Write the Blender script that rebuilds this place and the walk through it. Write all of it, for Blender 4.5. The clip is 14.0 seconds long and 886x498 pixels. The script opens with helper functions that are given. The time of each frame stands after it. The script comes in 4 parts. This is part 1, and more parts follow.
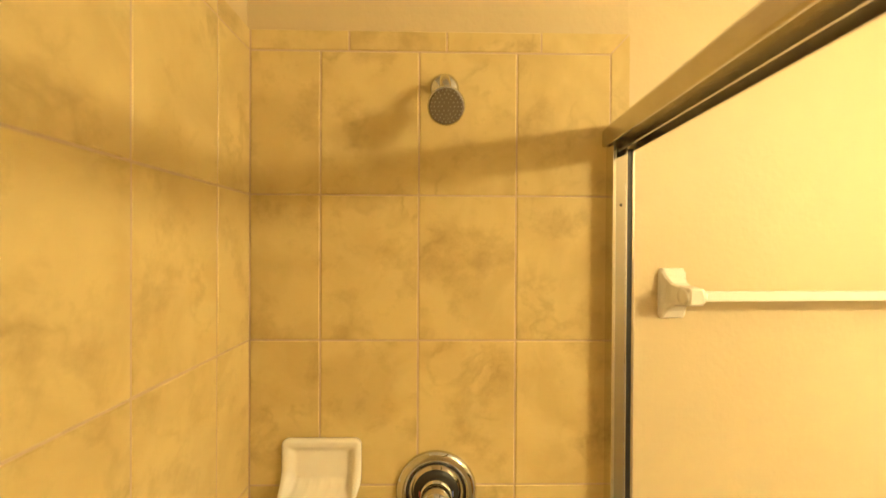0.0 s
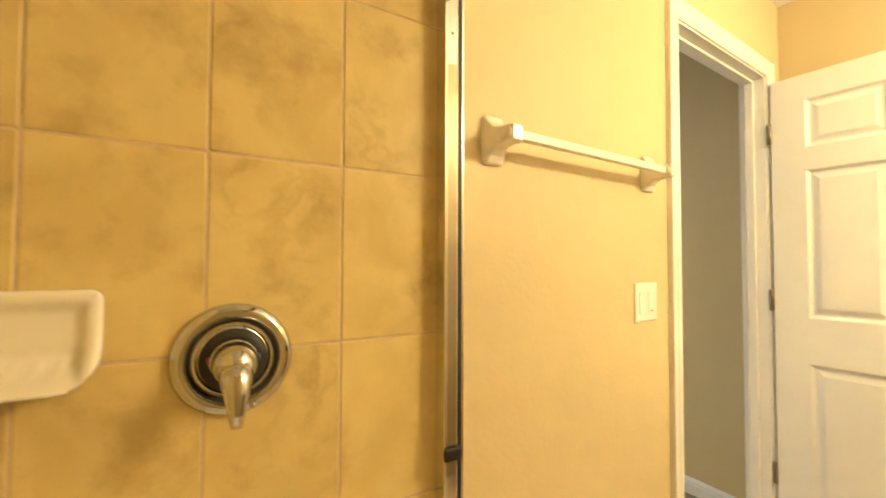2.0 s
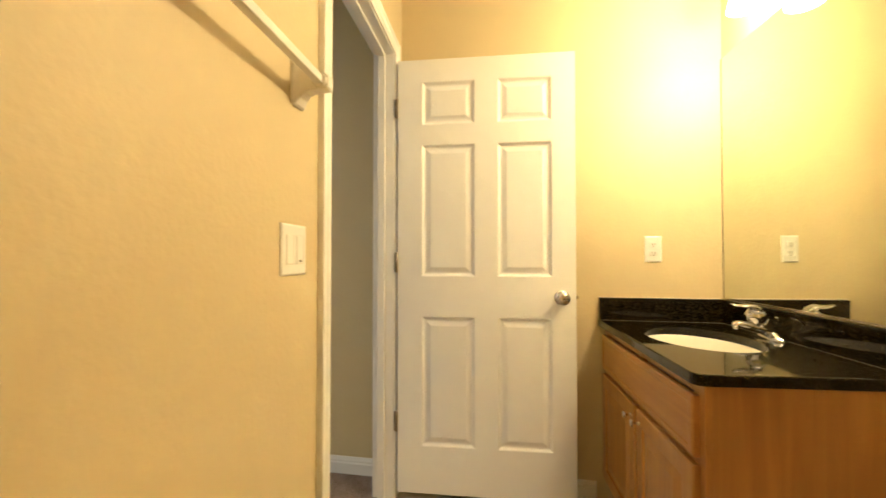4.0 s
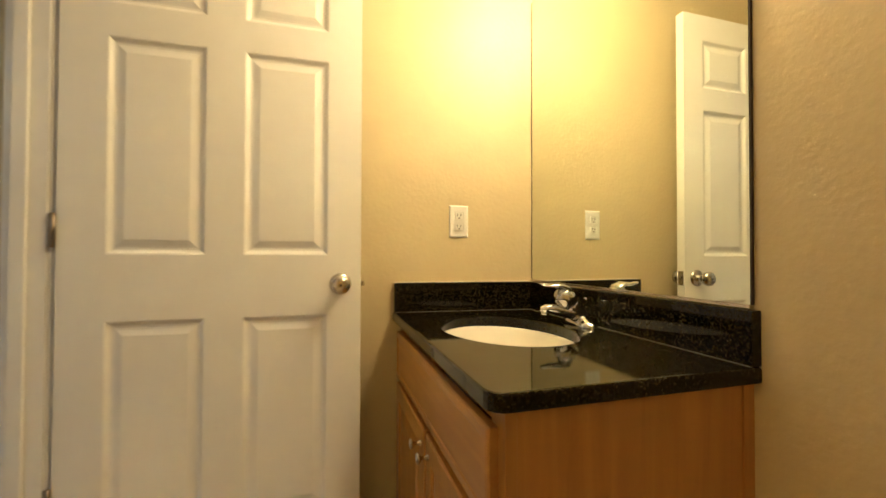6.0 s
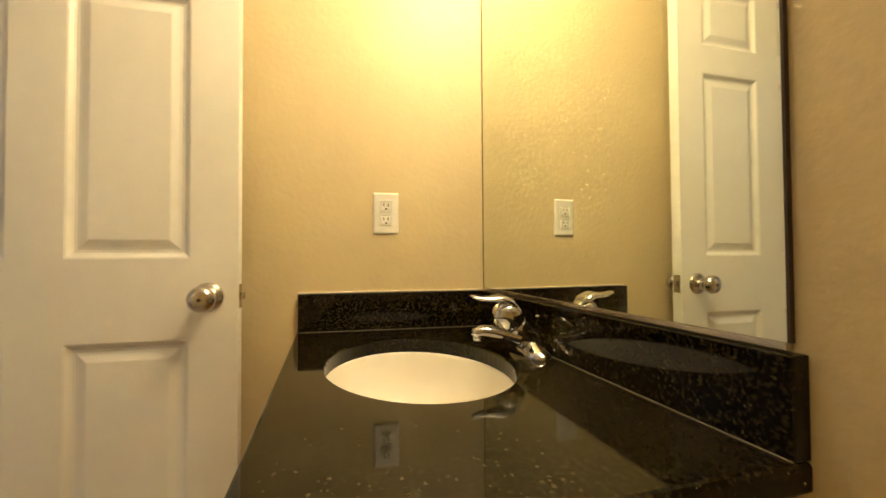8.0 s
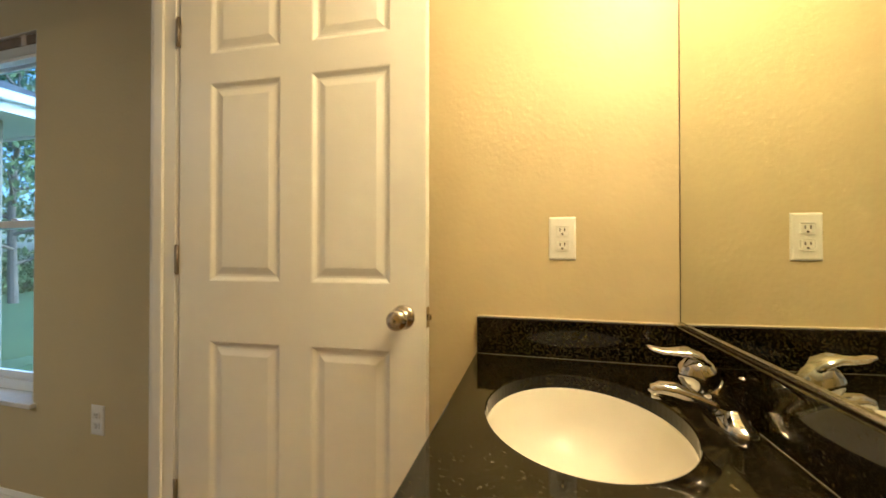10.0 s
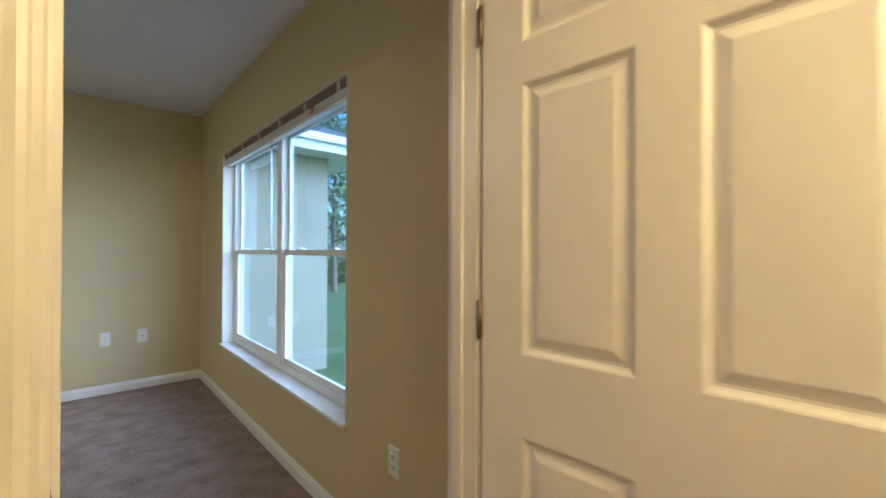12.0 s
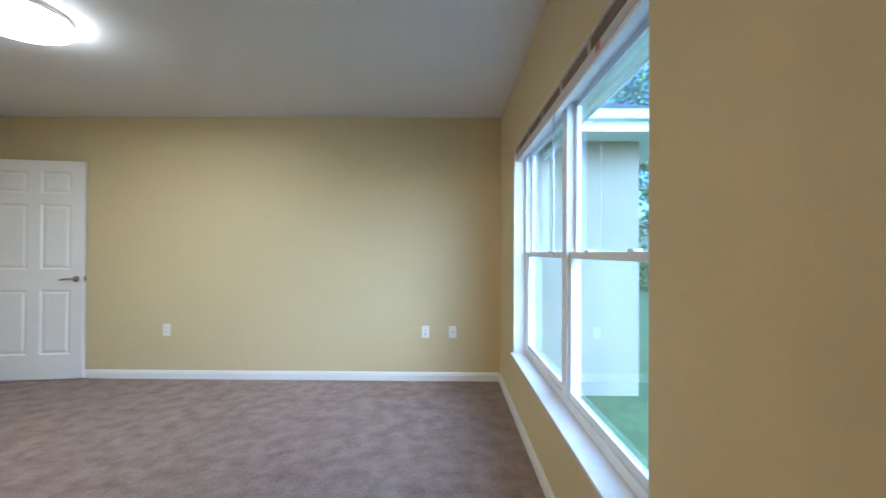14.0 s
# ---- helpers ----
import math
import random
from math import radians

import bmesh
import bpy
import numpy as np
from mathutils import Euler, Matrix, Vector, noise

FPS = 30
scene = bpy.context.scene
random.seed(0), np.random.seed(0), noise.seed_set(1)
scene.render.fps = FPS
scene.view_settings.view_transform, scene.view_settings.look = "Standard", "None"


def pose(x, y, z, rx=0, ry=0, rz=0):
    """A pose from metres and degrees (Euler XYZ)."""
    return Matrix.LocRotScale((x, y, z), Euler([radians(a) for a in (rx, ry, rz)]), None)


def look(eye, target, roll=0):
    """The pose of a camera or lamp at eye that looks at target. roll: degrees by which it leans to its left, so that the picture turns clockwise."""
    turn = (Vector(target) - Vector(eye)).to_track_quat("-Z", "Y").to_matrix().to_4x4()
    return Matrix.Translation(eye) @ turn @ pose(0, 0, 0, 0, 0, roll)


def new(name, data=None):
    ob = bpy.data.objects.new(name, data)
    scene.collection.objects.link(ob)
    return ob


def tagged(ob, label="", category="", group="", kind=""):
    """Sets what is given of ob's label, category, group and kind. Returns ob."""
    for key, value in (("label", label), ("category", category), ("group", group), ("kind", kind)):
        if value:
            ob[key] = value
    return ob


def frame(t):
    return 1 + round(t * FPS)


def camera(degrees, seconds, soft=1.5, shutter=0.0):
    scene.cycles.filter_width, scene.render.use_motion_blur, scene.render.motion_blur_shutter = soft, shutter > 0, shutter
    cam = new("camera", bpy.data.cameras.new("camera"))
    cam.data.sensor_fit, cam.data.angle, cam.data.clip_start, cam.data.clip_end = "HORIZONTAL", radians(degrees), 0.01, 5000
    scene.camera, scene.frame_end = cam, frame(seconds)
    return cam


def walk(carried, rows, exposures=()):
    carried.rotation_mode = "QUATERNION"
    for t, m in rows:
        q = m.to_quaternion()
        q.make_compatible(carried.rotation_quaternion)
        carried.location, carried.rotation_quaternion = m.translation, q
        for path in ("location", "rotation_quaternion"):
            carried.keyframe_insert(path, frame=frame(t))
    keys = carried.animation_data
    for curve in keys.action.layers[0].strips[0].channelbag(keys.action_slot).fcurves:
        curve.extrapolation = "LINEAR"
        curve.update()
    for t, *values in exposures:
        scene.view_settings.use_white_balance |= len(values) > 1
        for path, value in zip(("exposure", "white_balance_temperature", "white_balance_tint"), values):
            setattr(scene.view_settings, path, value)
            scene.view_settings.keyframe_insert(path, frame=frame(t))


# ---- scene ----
cam = camera(94.7, 14.0, shutter=0.35)
PATH = [
    (0, (0.018, -0.048, 1.59), (0.053, 1.951, 1.578), 0.3),
    (0.5, (-0.005, -0.032, 1.498), (0.066, 1.967, 1.508), 0.3),
    (1, (-0.026, -0.021, 1.442), (0.265, 1.957, 1.402), 0.5),
    (1.5, (-0.03, 0.028, 1.324), (0.65, 1.908, 1.385), 0.2),
    (2, (-0.02, 0.1, 1.232), (0.989, 1.826, 1.291), 0.2),
    (2.5, (0.024, 0.17, 1.145), (1.315, 1.696, 1.209), -0.0),
    (3, (0.082, 0.262, 1.141), (1.653, 1.499, 1.159), 0.2),
    (3.5, (0.209, 0.318, 1.116), (2.054, 1.087, 1.166), -0.5),
    (4, (0.267, 0.347, 1.096), (2.234, 0.707, 1.135), -0.0),
    (6.5, (0.944, 0.028, 1.002), (2.861, -0.54, 1.042), -0.3),
    (7, (1.034, -0.048, 1.003), (2.91, -0.739, 1.049), -0.6),
    (9.5, (1.099, -0.266, 1.033), (3.055, 0.153, 1.059), 0.1),
    (10, (1.084, -0.253, 1.093), (3.001, 0.317, 1.111), 0.0),
    (10.5, (1.076, -0.234, 1.16), (2.936, 0.501, 1.175), -0.1),
    (11, (1.106, -0.149, 1.221), (2.822, 0.878, 1.234), -0.0),
    (11.5, (1.21, 0.009, 1.231), (2.739, 1.298, 1.244), 0.2),
    (12, (1.339, 0.222, 1.234), (2.673, 1.712, 1.245), 0.2),
    (12.5, (1.428, 0.395, 1.26), (2.491, 2.089, 1.279), 0.2),
    (13, (1.515, 0.53, 1.258), (2.295, 2.372, 1.272), 0.3),
    (13.5, (1.621, 0.691, 1.245), (1.996, 2.655, 1.258), 0.2),
    (14, (1.714, 0.821, 1.235), (1.697, 2.821, 1.251), 0.3),
]
# seconds, stops, white balance kelvin and tint: the clip's camera adapts as it turns from lamplight to daylight
EXPOSURES = [(0, 2.88, 4770, 2), (1, 2.88, 4770, 2), (2, 2.86, 4720, 2), (3, 2.78, 4700, 3), (4, 2.46, 4650, 5), (6.5, 1.86, 4720, 6), (7, 1.83, 4720, 6),
             (9.5, 1.79, 4720, 6), (10.5, 1.80, 4690, 6), (12, 1.77, 4630, 7), (13, 2.12, 4560, 8), (14, 2.38, 4400, 8)]
walk(cam, [(t, look(eye, target, roll)) for t, eye, target, roll in PATH], EXPOSURES)

SKY, WARM, BULB, DOME_W = 0.15, (1.0, 0.605, 0.222), 2.2, 6.0

# ---- world, lamps ----
world = bpy.data.worlds.new("world")
scene.world = world
world.use_nodes = True
_wn = world.node_tree
_sky = _wn.nodes.new("ShaderNodeTexSky")
_sky.sky_type, _sky.sun_disc = "NISHITA", False
_sky.sun_elevation, _sky.sun_rotation = radians(25), radians(137)
_sky.dust_density = 2.5
_wn.links.new(_sky.outputs[0], _wn.nodes["Background"].inputs[0])
_wn.nodes["Background"].inputs[1].default_value = SKY


def lamp(name, kind, m, energy, colour, **more):
    data = bpy.data.lights.new(name, kind)
    data.energy, data.color = energy, colour
    for key, value in more.items():
        if key == "size":
            data.size = value
        elif key == "disk":
            data.shape, data.size = "DISK", value
        elif key == "size_y":
            data.shape, data.size_y = "RECTANGLE", value
        elif key == "soft":
            data.shadow_soft_size = value
        elif key == "angle":
            data.angle = value
    ob = new(name, data)
    ob.matrix_world = m
    return ob


sun = lamp("sun", "SUN", look((6.0, -6.5, 4.2), (0, 0, 0)), 1.1, (0.76, 0.88, 1.0), angle=radians(75))

# ---- small helpers ----
def mat(name, colour, rough=0.6, metal=0.0, var=0.06, scale=6.0, bump=0.0, bump_scale=120.0, second=None, spec=None, mottle=0.5):
    """A procedural surface: base colour with two scales of variation, roughness and fine relief."""
    m = bpy.data.materials.new(name)
    m.use_nodes = True
    nt = m.node_tree
    b = nt.nodes["Principled BSDF"]
    b.inputs["Roughness"].default_value, b.inputs["Metallic"].default_value = rough, metal
    if spec is not None:
        b.inputs["Specular IOR Level"].default_value = spec
    co = nt.nodes.new("ShaderNodeTexCoord")
    n1 = nt.nodes.new("ShaderNodeTexNoise")
    n1.inputs["Scale"].default_value, n1.inputs["Detail"].default_value = scale, 5.0
    n2 = nt.nodes.new("ShaderNodeTexNoise")
    n2.inputs["Scale"].default_value, n2.inputs["Detail"].default_value = scale * 11, 3.0
    mix = nt.nodes.new("ShaderNodeMath")
    mix.operation = "MULTIPLY_ADD"
    mix.inputs[1].default_value = mottle
    for n in (n1, n2):
        nt.links.new(co.outputs["Object"], n.inputs["Vector"])
    nt.links.new(n2.outputs["Fac"], mix.inputs[0])
    nt.links.new(n1.outputs["Fac"], mix.inputs[2])
    ramp = nt.nodes.new("ShaderNodeValToRGB")
    other = second or tuple(c * (1 - 2.2 * var) for c in colour)
    ramp.color_ramp.elements[0].position, ramp.color_ramp.elements[1].position = 0.5, 1.0
    ramp.color_ramp.elements[0].color = (*other, 1)
    ramp.color_ramp.elements[1].color = (*colour, 1)
    nt.links.new(mix.outputs[0], ramp.inputs[0])
    nt.links.new(ramp.outputs[0], b.inputs["Base Color"])
    if bump:
        n3 = nt.nodes.new("ShaderNodeTexNoise")
        n3.inputs["Scale"].default_value, n3.inputs["Detail"].default_value = bump_scale, 3.0
        nt.links.new(co.outputs["Object"], n3.inputs["Vector"])
        bp = nt.nodes.new("ShaderNodeBump")
        bp.inputs["Strength"].default_value, bp.inputs["Distance"].default_value = 1.0, bump
        nt.links.new(n3.outputs["Fac"], bp.inputs["Height"])
        nt.links.new(bp.outputs[0], b.inputs["Normal"])
    return m


def empty(name, m=None, **tags):
    ob = new(name)
    ob.matrix_world = m or Matrix()
    return tagged(ob, **tags)


def mesh(name, bm, material, smooth=False):
    me = bpy.data.meshes.new(name)
    bmesh.ops.recalc_face_normals(bm, faces=bm.faces)
    bm.to_mesh(me)
    bm.free()
    me.materials.append(material)
    if smooth:
        for p in me.polygons:
            p.use_smooth = True
    return me


def part(name, bm, material, parent, label="", smooth=False, m=None):
    ob = new(name, mesh(name, bm, material, smooth))
    ob.parent = parent
    if m is not None:
        ob.matrix_basis = m
    return tagged(ob, label=label)


def thing(name, bm, material, label="", category="", kind="", group="", smooth=False, m=None):
    ob = new(name, mesh(name, bm, material, smooth))
    if m is not None:
        ob.matrix_world = m
    return tagged(ob, label=label, category=category, kind=kind, group=group)


def box(bm, x0, x1, y0, y1, z0, z1, bevel=0.0, seg=2):
    r = bmesh.ops.create_cube(bm, size=1.0, matrix=Matrix.Translation(((x0 + x1) / 2, (y0 + y1) / 2, (z0 + z1) / 2)) @ Matrix.Diagonal((abs(x1 - x0), abs(y1 - y0), abs(z1 - z0), 1)))
    if bevel:
        edges = {e for v in r["verts"] for e in v.link_edges}
        bmesh.ops.bevel(bm, geom=list(edges), offset=bevel, segments=seg, affect="EDGES", profile=0.5)
    return bm


def boxes(*rows, bevel=0.0, seg=2):
    bm = bmesh.new()
    for r in rows:
        box(bm, *r, bevel=bevel, seg=seg)
    return bm


def lathe(profile, n=32, m=None, sx=1.0, sy=1.0, bm=None):
    """A turned shape: (radius, height) pairs round z."""
    bm = bm or bmesh.new()
    rings = []
    m = m or Matrix()
    for r, z in profile:
        if r < 1e-6:
            rings.append([bm.verts.new(m @ Vector((0, 0, z)))])
        else:
            rings.append([bm.verts.new(m @ Vector((r * sx * math.cos(2 * math.pi * i / n), r * sy * math.sin(2 * math.pi * i / n), z))) for i in range(n)])
    for a, b in zip(rings, rings[1:]):
        for i in range(n):
            j = (i + 1) % n
            f = [a[i % len(a)], a[j % len(a)], b[j % len(b)], b[i % len(b)]]
            u = []
            for v in f:
                if v not in u:
                    u.append(v)
            if len(u) > 2:
                bm.faces.new(u)
    return bm


def tube(points, radii, n=14, flat=1.0, bm=None, cap=True):
    """A swept round bar through points; flat squashes it along its second axis."""
    bm = bm or bmesh.new()
    pts = [Vector(p) for p in points]
    rings = []
    side = None
    for i, p in enumerate(pts):
        d = (pts[min(i + 1, len(pts) - 1)] - pts[max(i - 1, 0)]).normalized()
        if side is None:
            side = d.cross(Vector((0, 0, 1)))
            if side.length < 1e-3:
                side = d.cross(Vector((0, 1, 0)))
        side = (side - d * side.dot(d)).normalized()
        up = side.cross(d)
        r = radii[i] if isinstance(radii, (list, tuple)) else radii
        rings.append([bm.verts.new(p + side * r * math.cos(2 * math.pi * k / n) + up * r * flat * math.sin(2 * math.pi * k / n)) for k in range(n)])
    for a, b in zip(rings, rings[1:]):
        for k in range(n):
            bm.faces.new((a[k], a[(k + 1) % n], b[(k + 1) % n], b[k]))
    if cap:
        bm.faces.new(rings[0])
        bm.faces.new(rings[-1])
    return bm


def extrude_profile(profile, length, m=None, bm=None):
    """A closed (y, z) outline drawn out along x from 0 to length."""
    bm = bm or bmesh.new()
    m = m or Matrix()
    a = [bm.verts.new(m @ Vector((0, y, z))) for y, z in profile]
    b = [bm.verts.new(m @ Vector((length, y, z))) for y, z in profile]
    n = len(profile)
    for i in range(n):
        bm.faces.new((a[i], a[(i + 1) % n], b[(i + 1) % n], b[i]))
    bm.faces.new(a)
    bm.faces.new(b[::-1])
    return bm


def rings_panel(bm, x0, x1, z0, z1, rings, y=0.0, sgn=-1):
    """Nested rectangles in the xz plane, each (inset, depth): a moulded panel, closed at its middle."""
    prev = None
    for inset, d in rings:
        q = [bm.verts.new((x, y + sgn * d, z)) for x, z in ((x0 + inset, z0 + inset), (x1 - inset, z0 + inset), (x1 - inset, z1 - inset), (x0 + inset, z1 - inset))]
        if prev:
            for i in range(4):
                bm.faces.new((prev[i], prev[(i + 1) % 4], q[(i + 1) % 4], q[i]))
        prev = q
    bm.faces.new(prev)


# ---- materials ----
M_PAINT = mat("beige_wall_paint", (0.605, 0.512, 0.284), 0.55, var=0.012, scale=1.3, bump=0.00085, bump_scale=75)
M_CEIL = mat("ceiling_paint", (0.74, 0.74, 0.73), 0.8, var=0.015, scale=1.5, bump=0.0012, bump_scale=95)
M_TRIM = mat("white_trim_paint", (0.80, 0.79, 0.76), 0.35, var=0.012, scale=3)
M_DOOR = mat("white_door_paint", (0.80, 0.79, 0.75), 0.38, var=0.012, scale=3, bump=0.0002, bump_scale=220)
M_CHROME = mat("polished_chrome", (0.58, 0.58, 0.59), 0.04, 1.0, var=0.01)
M_ALU = mat("bright_aluminium", (0.86, 0.85, 0.83), 0.17, 1.0, var=0.03, scale=20)
M_HINGE = mat("dark_hinge_nickel", (0.30, 0.25, 0.19), 0.38, 1.0, var=0.08, scale=30)
# aluminium darkened and warmed to carry the header's bronze reflection
M_HEADER = mat("reflection_toned_header", (0.66, 0.63, 0.57), 0.22, 1.0, var=0.06, scale=18)
M_NICKEL = mat("satin_nickel", (0.60, 0.56, 0.50), 0.27, 1.0, var=0.03, scale=20)
M_CERAMIC = mat("glazed_ceramic", (0.84, 0.81, 0.74), 0.12, var=0.01)
M_PLASTIC = mat("white_plastic", (0.82, 0.81, 0.77), 0.35, var=0.01)
# also stands in for dark reflections in the valve plate and shower jamb
M_BLACK = mat("black_rubber_and_reflection", (0.015, 0.015, 0.015), 0.5, var=0.05)
M_CARPET = mat("brown_carpet", (0.34, 0.262, 0.222), 0.95, var=0.2, scale=8.0, bump=0.014, bump_scale=120, second=(0.18, 0.13, 0.104), mottle=0.65)
M_VINYL = mat("white_vinyl", (0.80, 0.82, 0.83), 0.3, var=0.01)
M_STUCCO = mat("cream_stucco", (0.36, 0.33, 0.265), 0.9, var=0.06, scale=2, bump=0.004, bump_scale=60)
M_GRASS = mat("lawn", (0.17, 0.22, 0.07), 0.9, var=0.25, scale=1.2, second=(0.08, 0.125, 0.04), bump=0.02, bump_scale=30)
M_LEAF = mat("foliage", (0.19, 0.25, 0.08), 0.7, var=0.3, scale=2, second=(0.08, 0.12, 0.04))
M_BARK = mat("bark", (0.22, 0.18, 0.14), 0.9, var=0.2, scale=8, bump=0.01, bump_scale=30)
M_SHINGLE = mat("grey_shingle", (0.16, 0.15, 0.14), 0.9, var=0.2, scale=12)
M_BLIND = mat("blind_headrail", (0.62, 0.55, 0.47), 0.5, var=0.05, scale=20)
M_DARK = mat("dark_gap", (0.05, 0.035, 0.025), 0.8, var=0.05)
M_MIRROR = mat("mirror_silver", (0.80, 0.83, 0.74), 0.0, 1.0, var=0.0)
M_TUB = mat("white_enamel", (0.82, 0.81, 0.78), 0.12, var=0.01)


def glow(name, colour, strength):
    m = bpy.data.materials.new(name)
    m.use_nodes = True
    b = m.node_tree.nodes["Principled BSDF"]
    b.inputs["Base Color"].default_value = (0.9, 0.9, 0.88, 1)
    b.inputs["Emission Color"].default_value = (*colour, 1)
    b.inputs["Emission Strength"].default_value = strength
    return m


def glass(name, tint=(1, 1, 1), rough=0.0):
    m = bpy.data.materials.new(name)
    m.use_nodes = True
    b = m.node_tree.nodes["Principled BSDF"]
    b.inputs["Base Color"].default_value = (*tint, 1)
    b.inputs["Transmission Weight"].default_value = 1.0
    b.inputs["Roughness"].default_value = rough
    b.inputs["IOR"].default_value = 1.45
    return m


# blue tint put in the panes to dim and cool the bright outdoors
M_GLASS = glass("window_glass", (0.55, 0.73, 0.90))
M_SHADE = glow("frosted_shade_glow", WARM, 6.0)
M_DOME = glow("ceiling_dome_glow", (1.0, 0.80, 0.55), 6.0)



def stone_tile(name, light, dark, vein, rough=0.3, scale=5.0):
    """Glazed tile with cloudy stains and darker drifting veins; each piece gets its own stretch of the pattern."""
    m = bpy.data.materials.new(name)
    m.use_nodes = True
    nt = m.node_tree
    b = nt.nodes["Principled BSDF"]
    b.inputs["Roughness"].default_value = rough
    co, info = nt.nodes.new("ShaderNodeTexCoord"), nt.nodes.new("ShaderNodeObjectInfo")
    shift = nt.nodes.new("ShaderNodeVectorMath")
    shift.operation = "MULTIPLY_ADD"
    shift.inputs[0].default_value = (37.0, 11.0, 53.0)
    nt.links.new(info.outputs["Random"], shift.inputs[1])
    nt.links.new(co.outputs["Object"], shift.inputs[2])
    clouds, veins, grain = (nt.nodes.new("ShaderNodeTexNoise") for _ in range(3))
    for n, sc, de, di in ((clouds, scale * 1.5, 9.0, 0.7), (veins, scale * 1.7, 14.0, 0.15), (grain, scale * 45, 2.0, 0.0)):
        n.inputs["Scale"].default_value, n.inputs["Detail"].default_value, n.inputs["Distortion"].default_value = sc, de, di
        nt.links.new(shift.outputs[0], n.inputs["Vector"])
    veins.inputs["Roughness"].default_value = 0.62
    r1 = nt.nodes.new("ShaderNodeValToRGB")
    r1.color_ramp.elements[0].position, r1.color_ramp.elements[1].position = 0.38, 0.60
    r1.color_ramp.elements[0].color, r1.color_ramp.elements[1].color = (*dark, 1), (*light, 1)
    nt.links.new(clouds.outputs["Fac"], r1.inputs[0])
    r2 = nt.nodes.new("ShaderNodeValToRGB")
    r2.color_ramp.elements[0].position, r2.color_ramp.elements[1].position = 0.53, 0.70
    r2.color_ramp.elements[0].color, r2.color_ramp.elements[1].color = (0, 0, 0, 1), (0.46, 0.46, 0.46, 1)
    nt.links.new(veins.outputs["Fac"], r2.inputs[0])
    mx = nt.nodes.new("ShaderNodeMix")
    mx.data_type = "RGBA"
    mx.inputs["B"].default_value = (*vein, 1)
    nt.links.new(r2.outputs[0], mx.inputs["Factor"])
    nt.links.new(r1.outputs[0], mx.inputs["A"])
    # thin wandering cracks and pits, only here and there
    crack, patch = nt.nodes.new("ShaderNodeTexNoise"), nt.nodes.new("ShaderNodeTexNoise")
    for n, sc, de, di in ((crack, scale * 2.2, 14.0, 0.35), (patch, scale * 1.1, 3.0, 0.0)):
        n.inputs["Scale"].default_value, n.inputs["Detail"].default_value, n.inputs["Distortion"].default_value = sc, de, di
        nt.links.new(shift.outputs[0], n.inputs["Vector"])
    off, size = nt.nodes.new("ShaderNodeMath"), nt.nodes.new("ShaderNodeMath")
    off.operation, size.operation = "SUBTRACT", "ABSOLUTE"
    off.inputs[1].default_value = 0.5
    nt.links.new(crack.outputs["Fac"], off.inputs[0])
    nt.links.new(off.outputs[0], size.inputs[0])
    r4, r5 = nt.nodes.new("ShaderNodeValToRGB"), nt.nodes.new("ShaderNodeValToRGB")
    r4.color_ramp.elements[0].position, r4.color_ramp.elements[1].position = 0.0, 0.06
    r4.color_ramp.elements[0].color, r4.color_ramp.elements[1].color = (1, 1, 1, 1), (0, 0, 0, 1)
    r5.color_ramp.elements[0].position, r5.color_ramp.elements[1].position = 0.50, 0.64
    r5.color_ramp.elements[0].color, r5.color_ramp.elements[1].color = (0, 0, 0, 1), (0.30, 0.30, 0.30, 1)
    nt.links.new(size.outputs[0], r4.inputs[0])
    nt.links.new(patch.outputs["Fac"], r5.inputs[0])
    both = nt.nodes.new("ShaderNodeMath")
    both.operation = "MULTIPLY"
    nt.links.new(r4.outputs[0], both.inputs[0])
    nt.links.new(r5.outputs[0], both.inputs[1])
    my = nt.nodes.new("ShaderNodeMix")
    my.data_type = "RGBA"
    my.inputs["B"].default_value = (*(c * 0.8 for c in vein), 1)
    nt.links.new(both.outputs[0], my.inputs["Factor"])
    nt.links.new(mx.outputs["Result"], my.inputs["A"])
    nt.links.new(my.outputs["Result"], b.inputs["Base Color"])
    bp = nt.nodes.new("ShaderNodeBump")
    bp.inputs["Strength"].default_value, bp.inputs["Distance"].default_value = 0.5, 0.0012
    ad = nt.nodes.new("ShaderNodeMath")
    ad.operation = "MULTIPLY_ADD"
    ad.inputs[1].default_value = 0.12
    nt.links.new(grain.outputs["Fac"], ad.inputs[0])
    nt.links.new(veins.outputs["Fac"], ad.inputs[2])
    nt.links.new(ad.outputs[0], bp.inputs["Height"])
    nt.links.new(bp.outputs[0], b.inputs["Normal"])
    return m


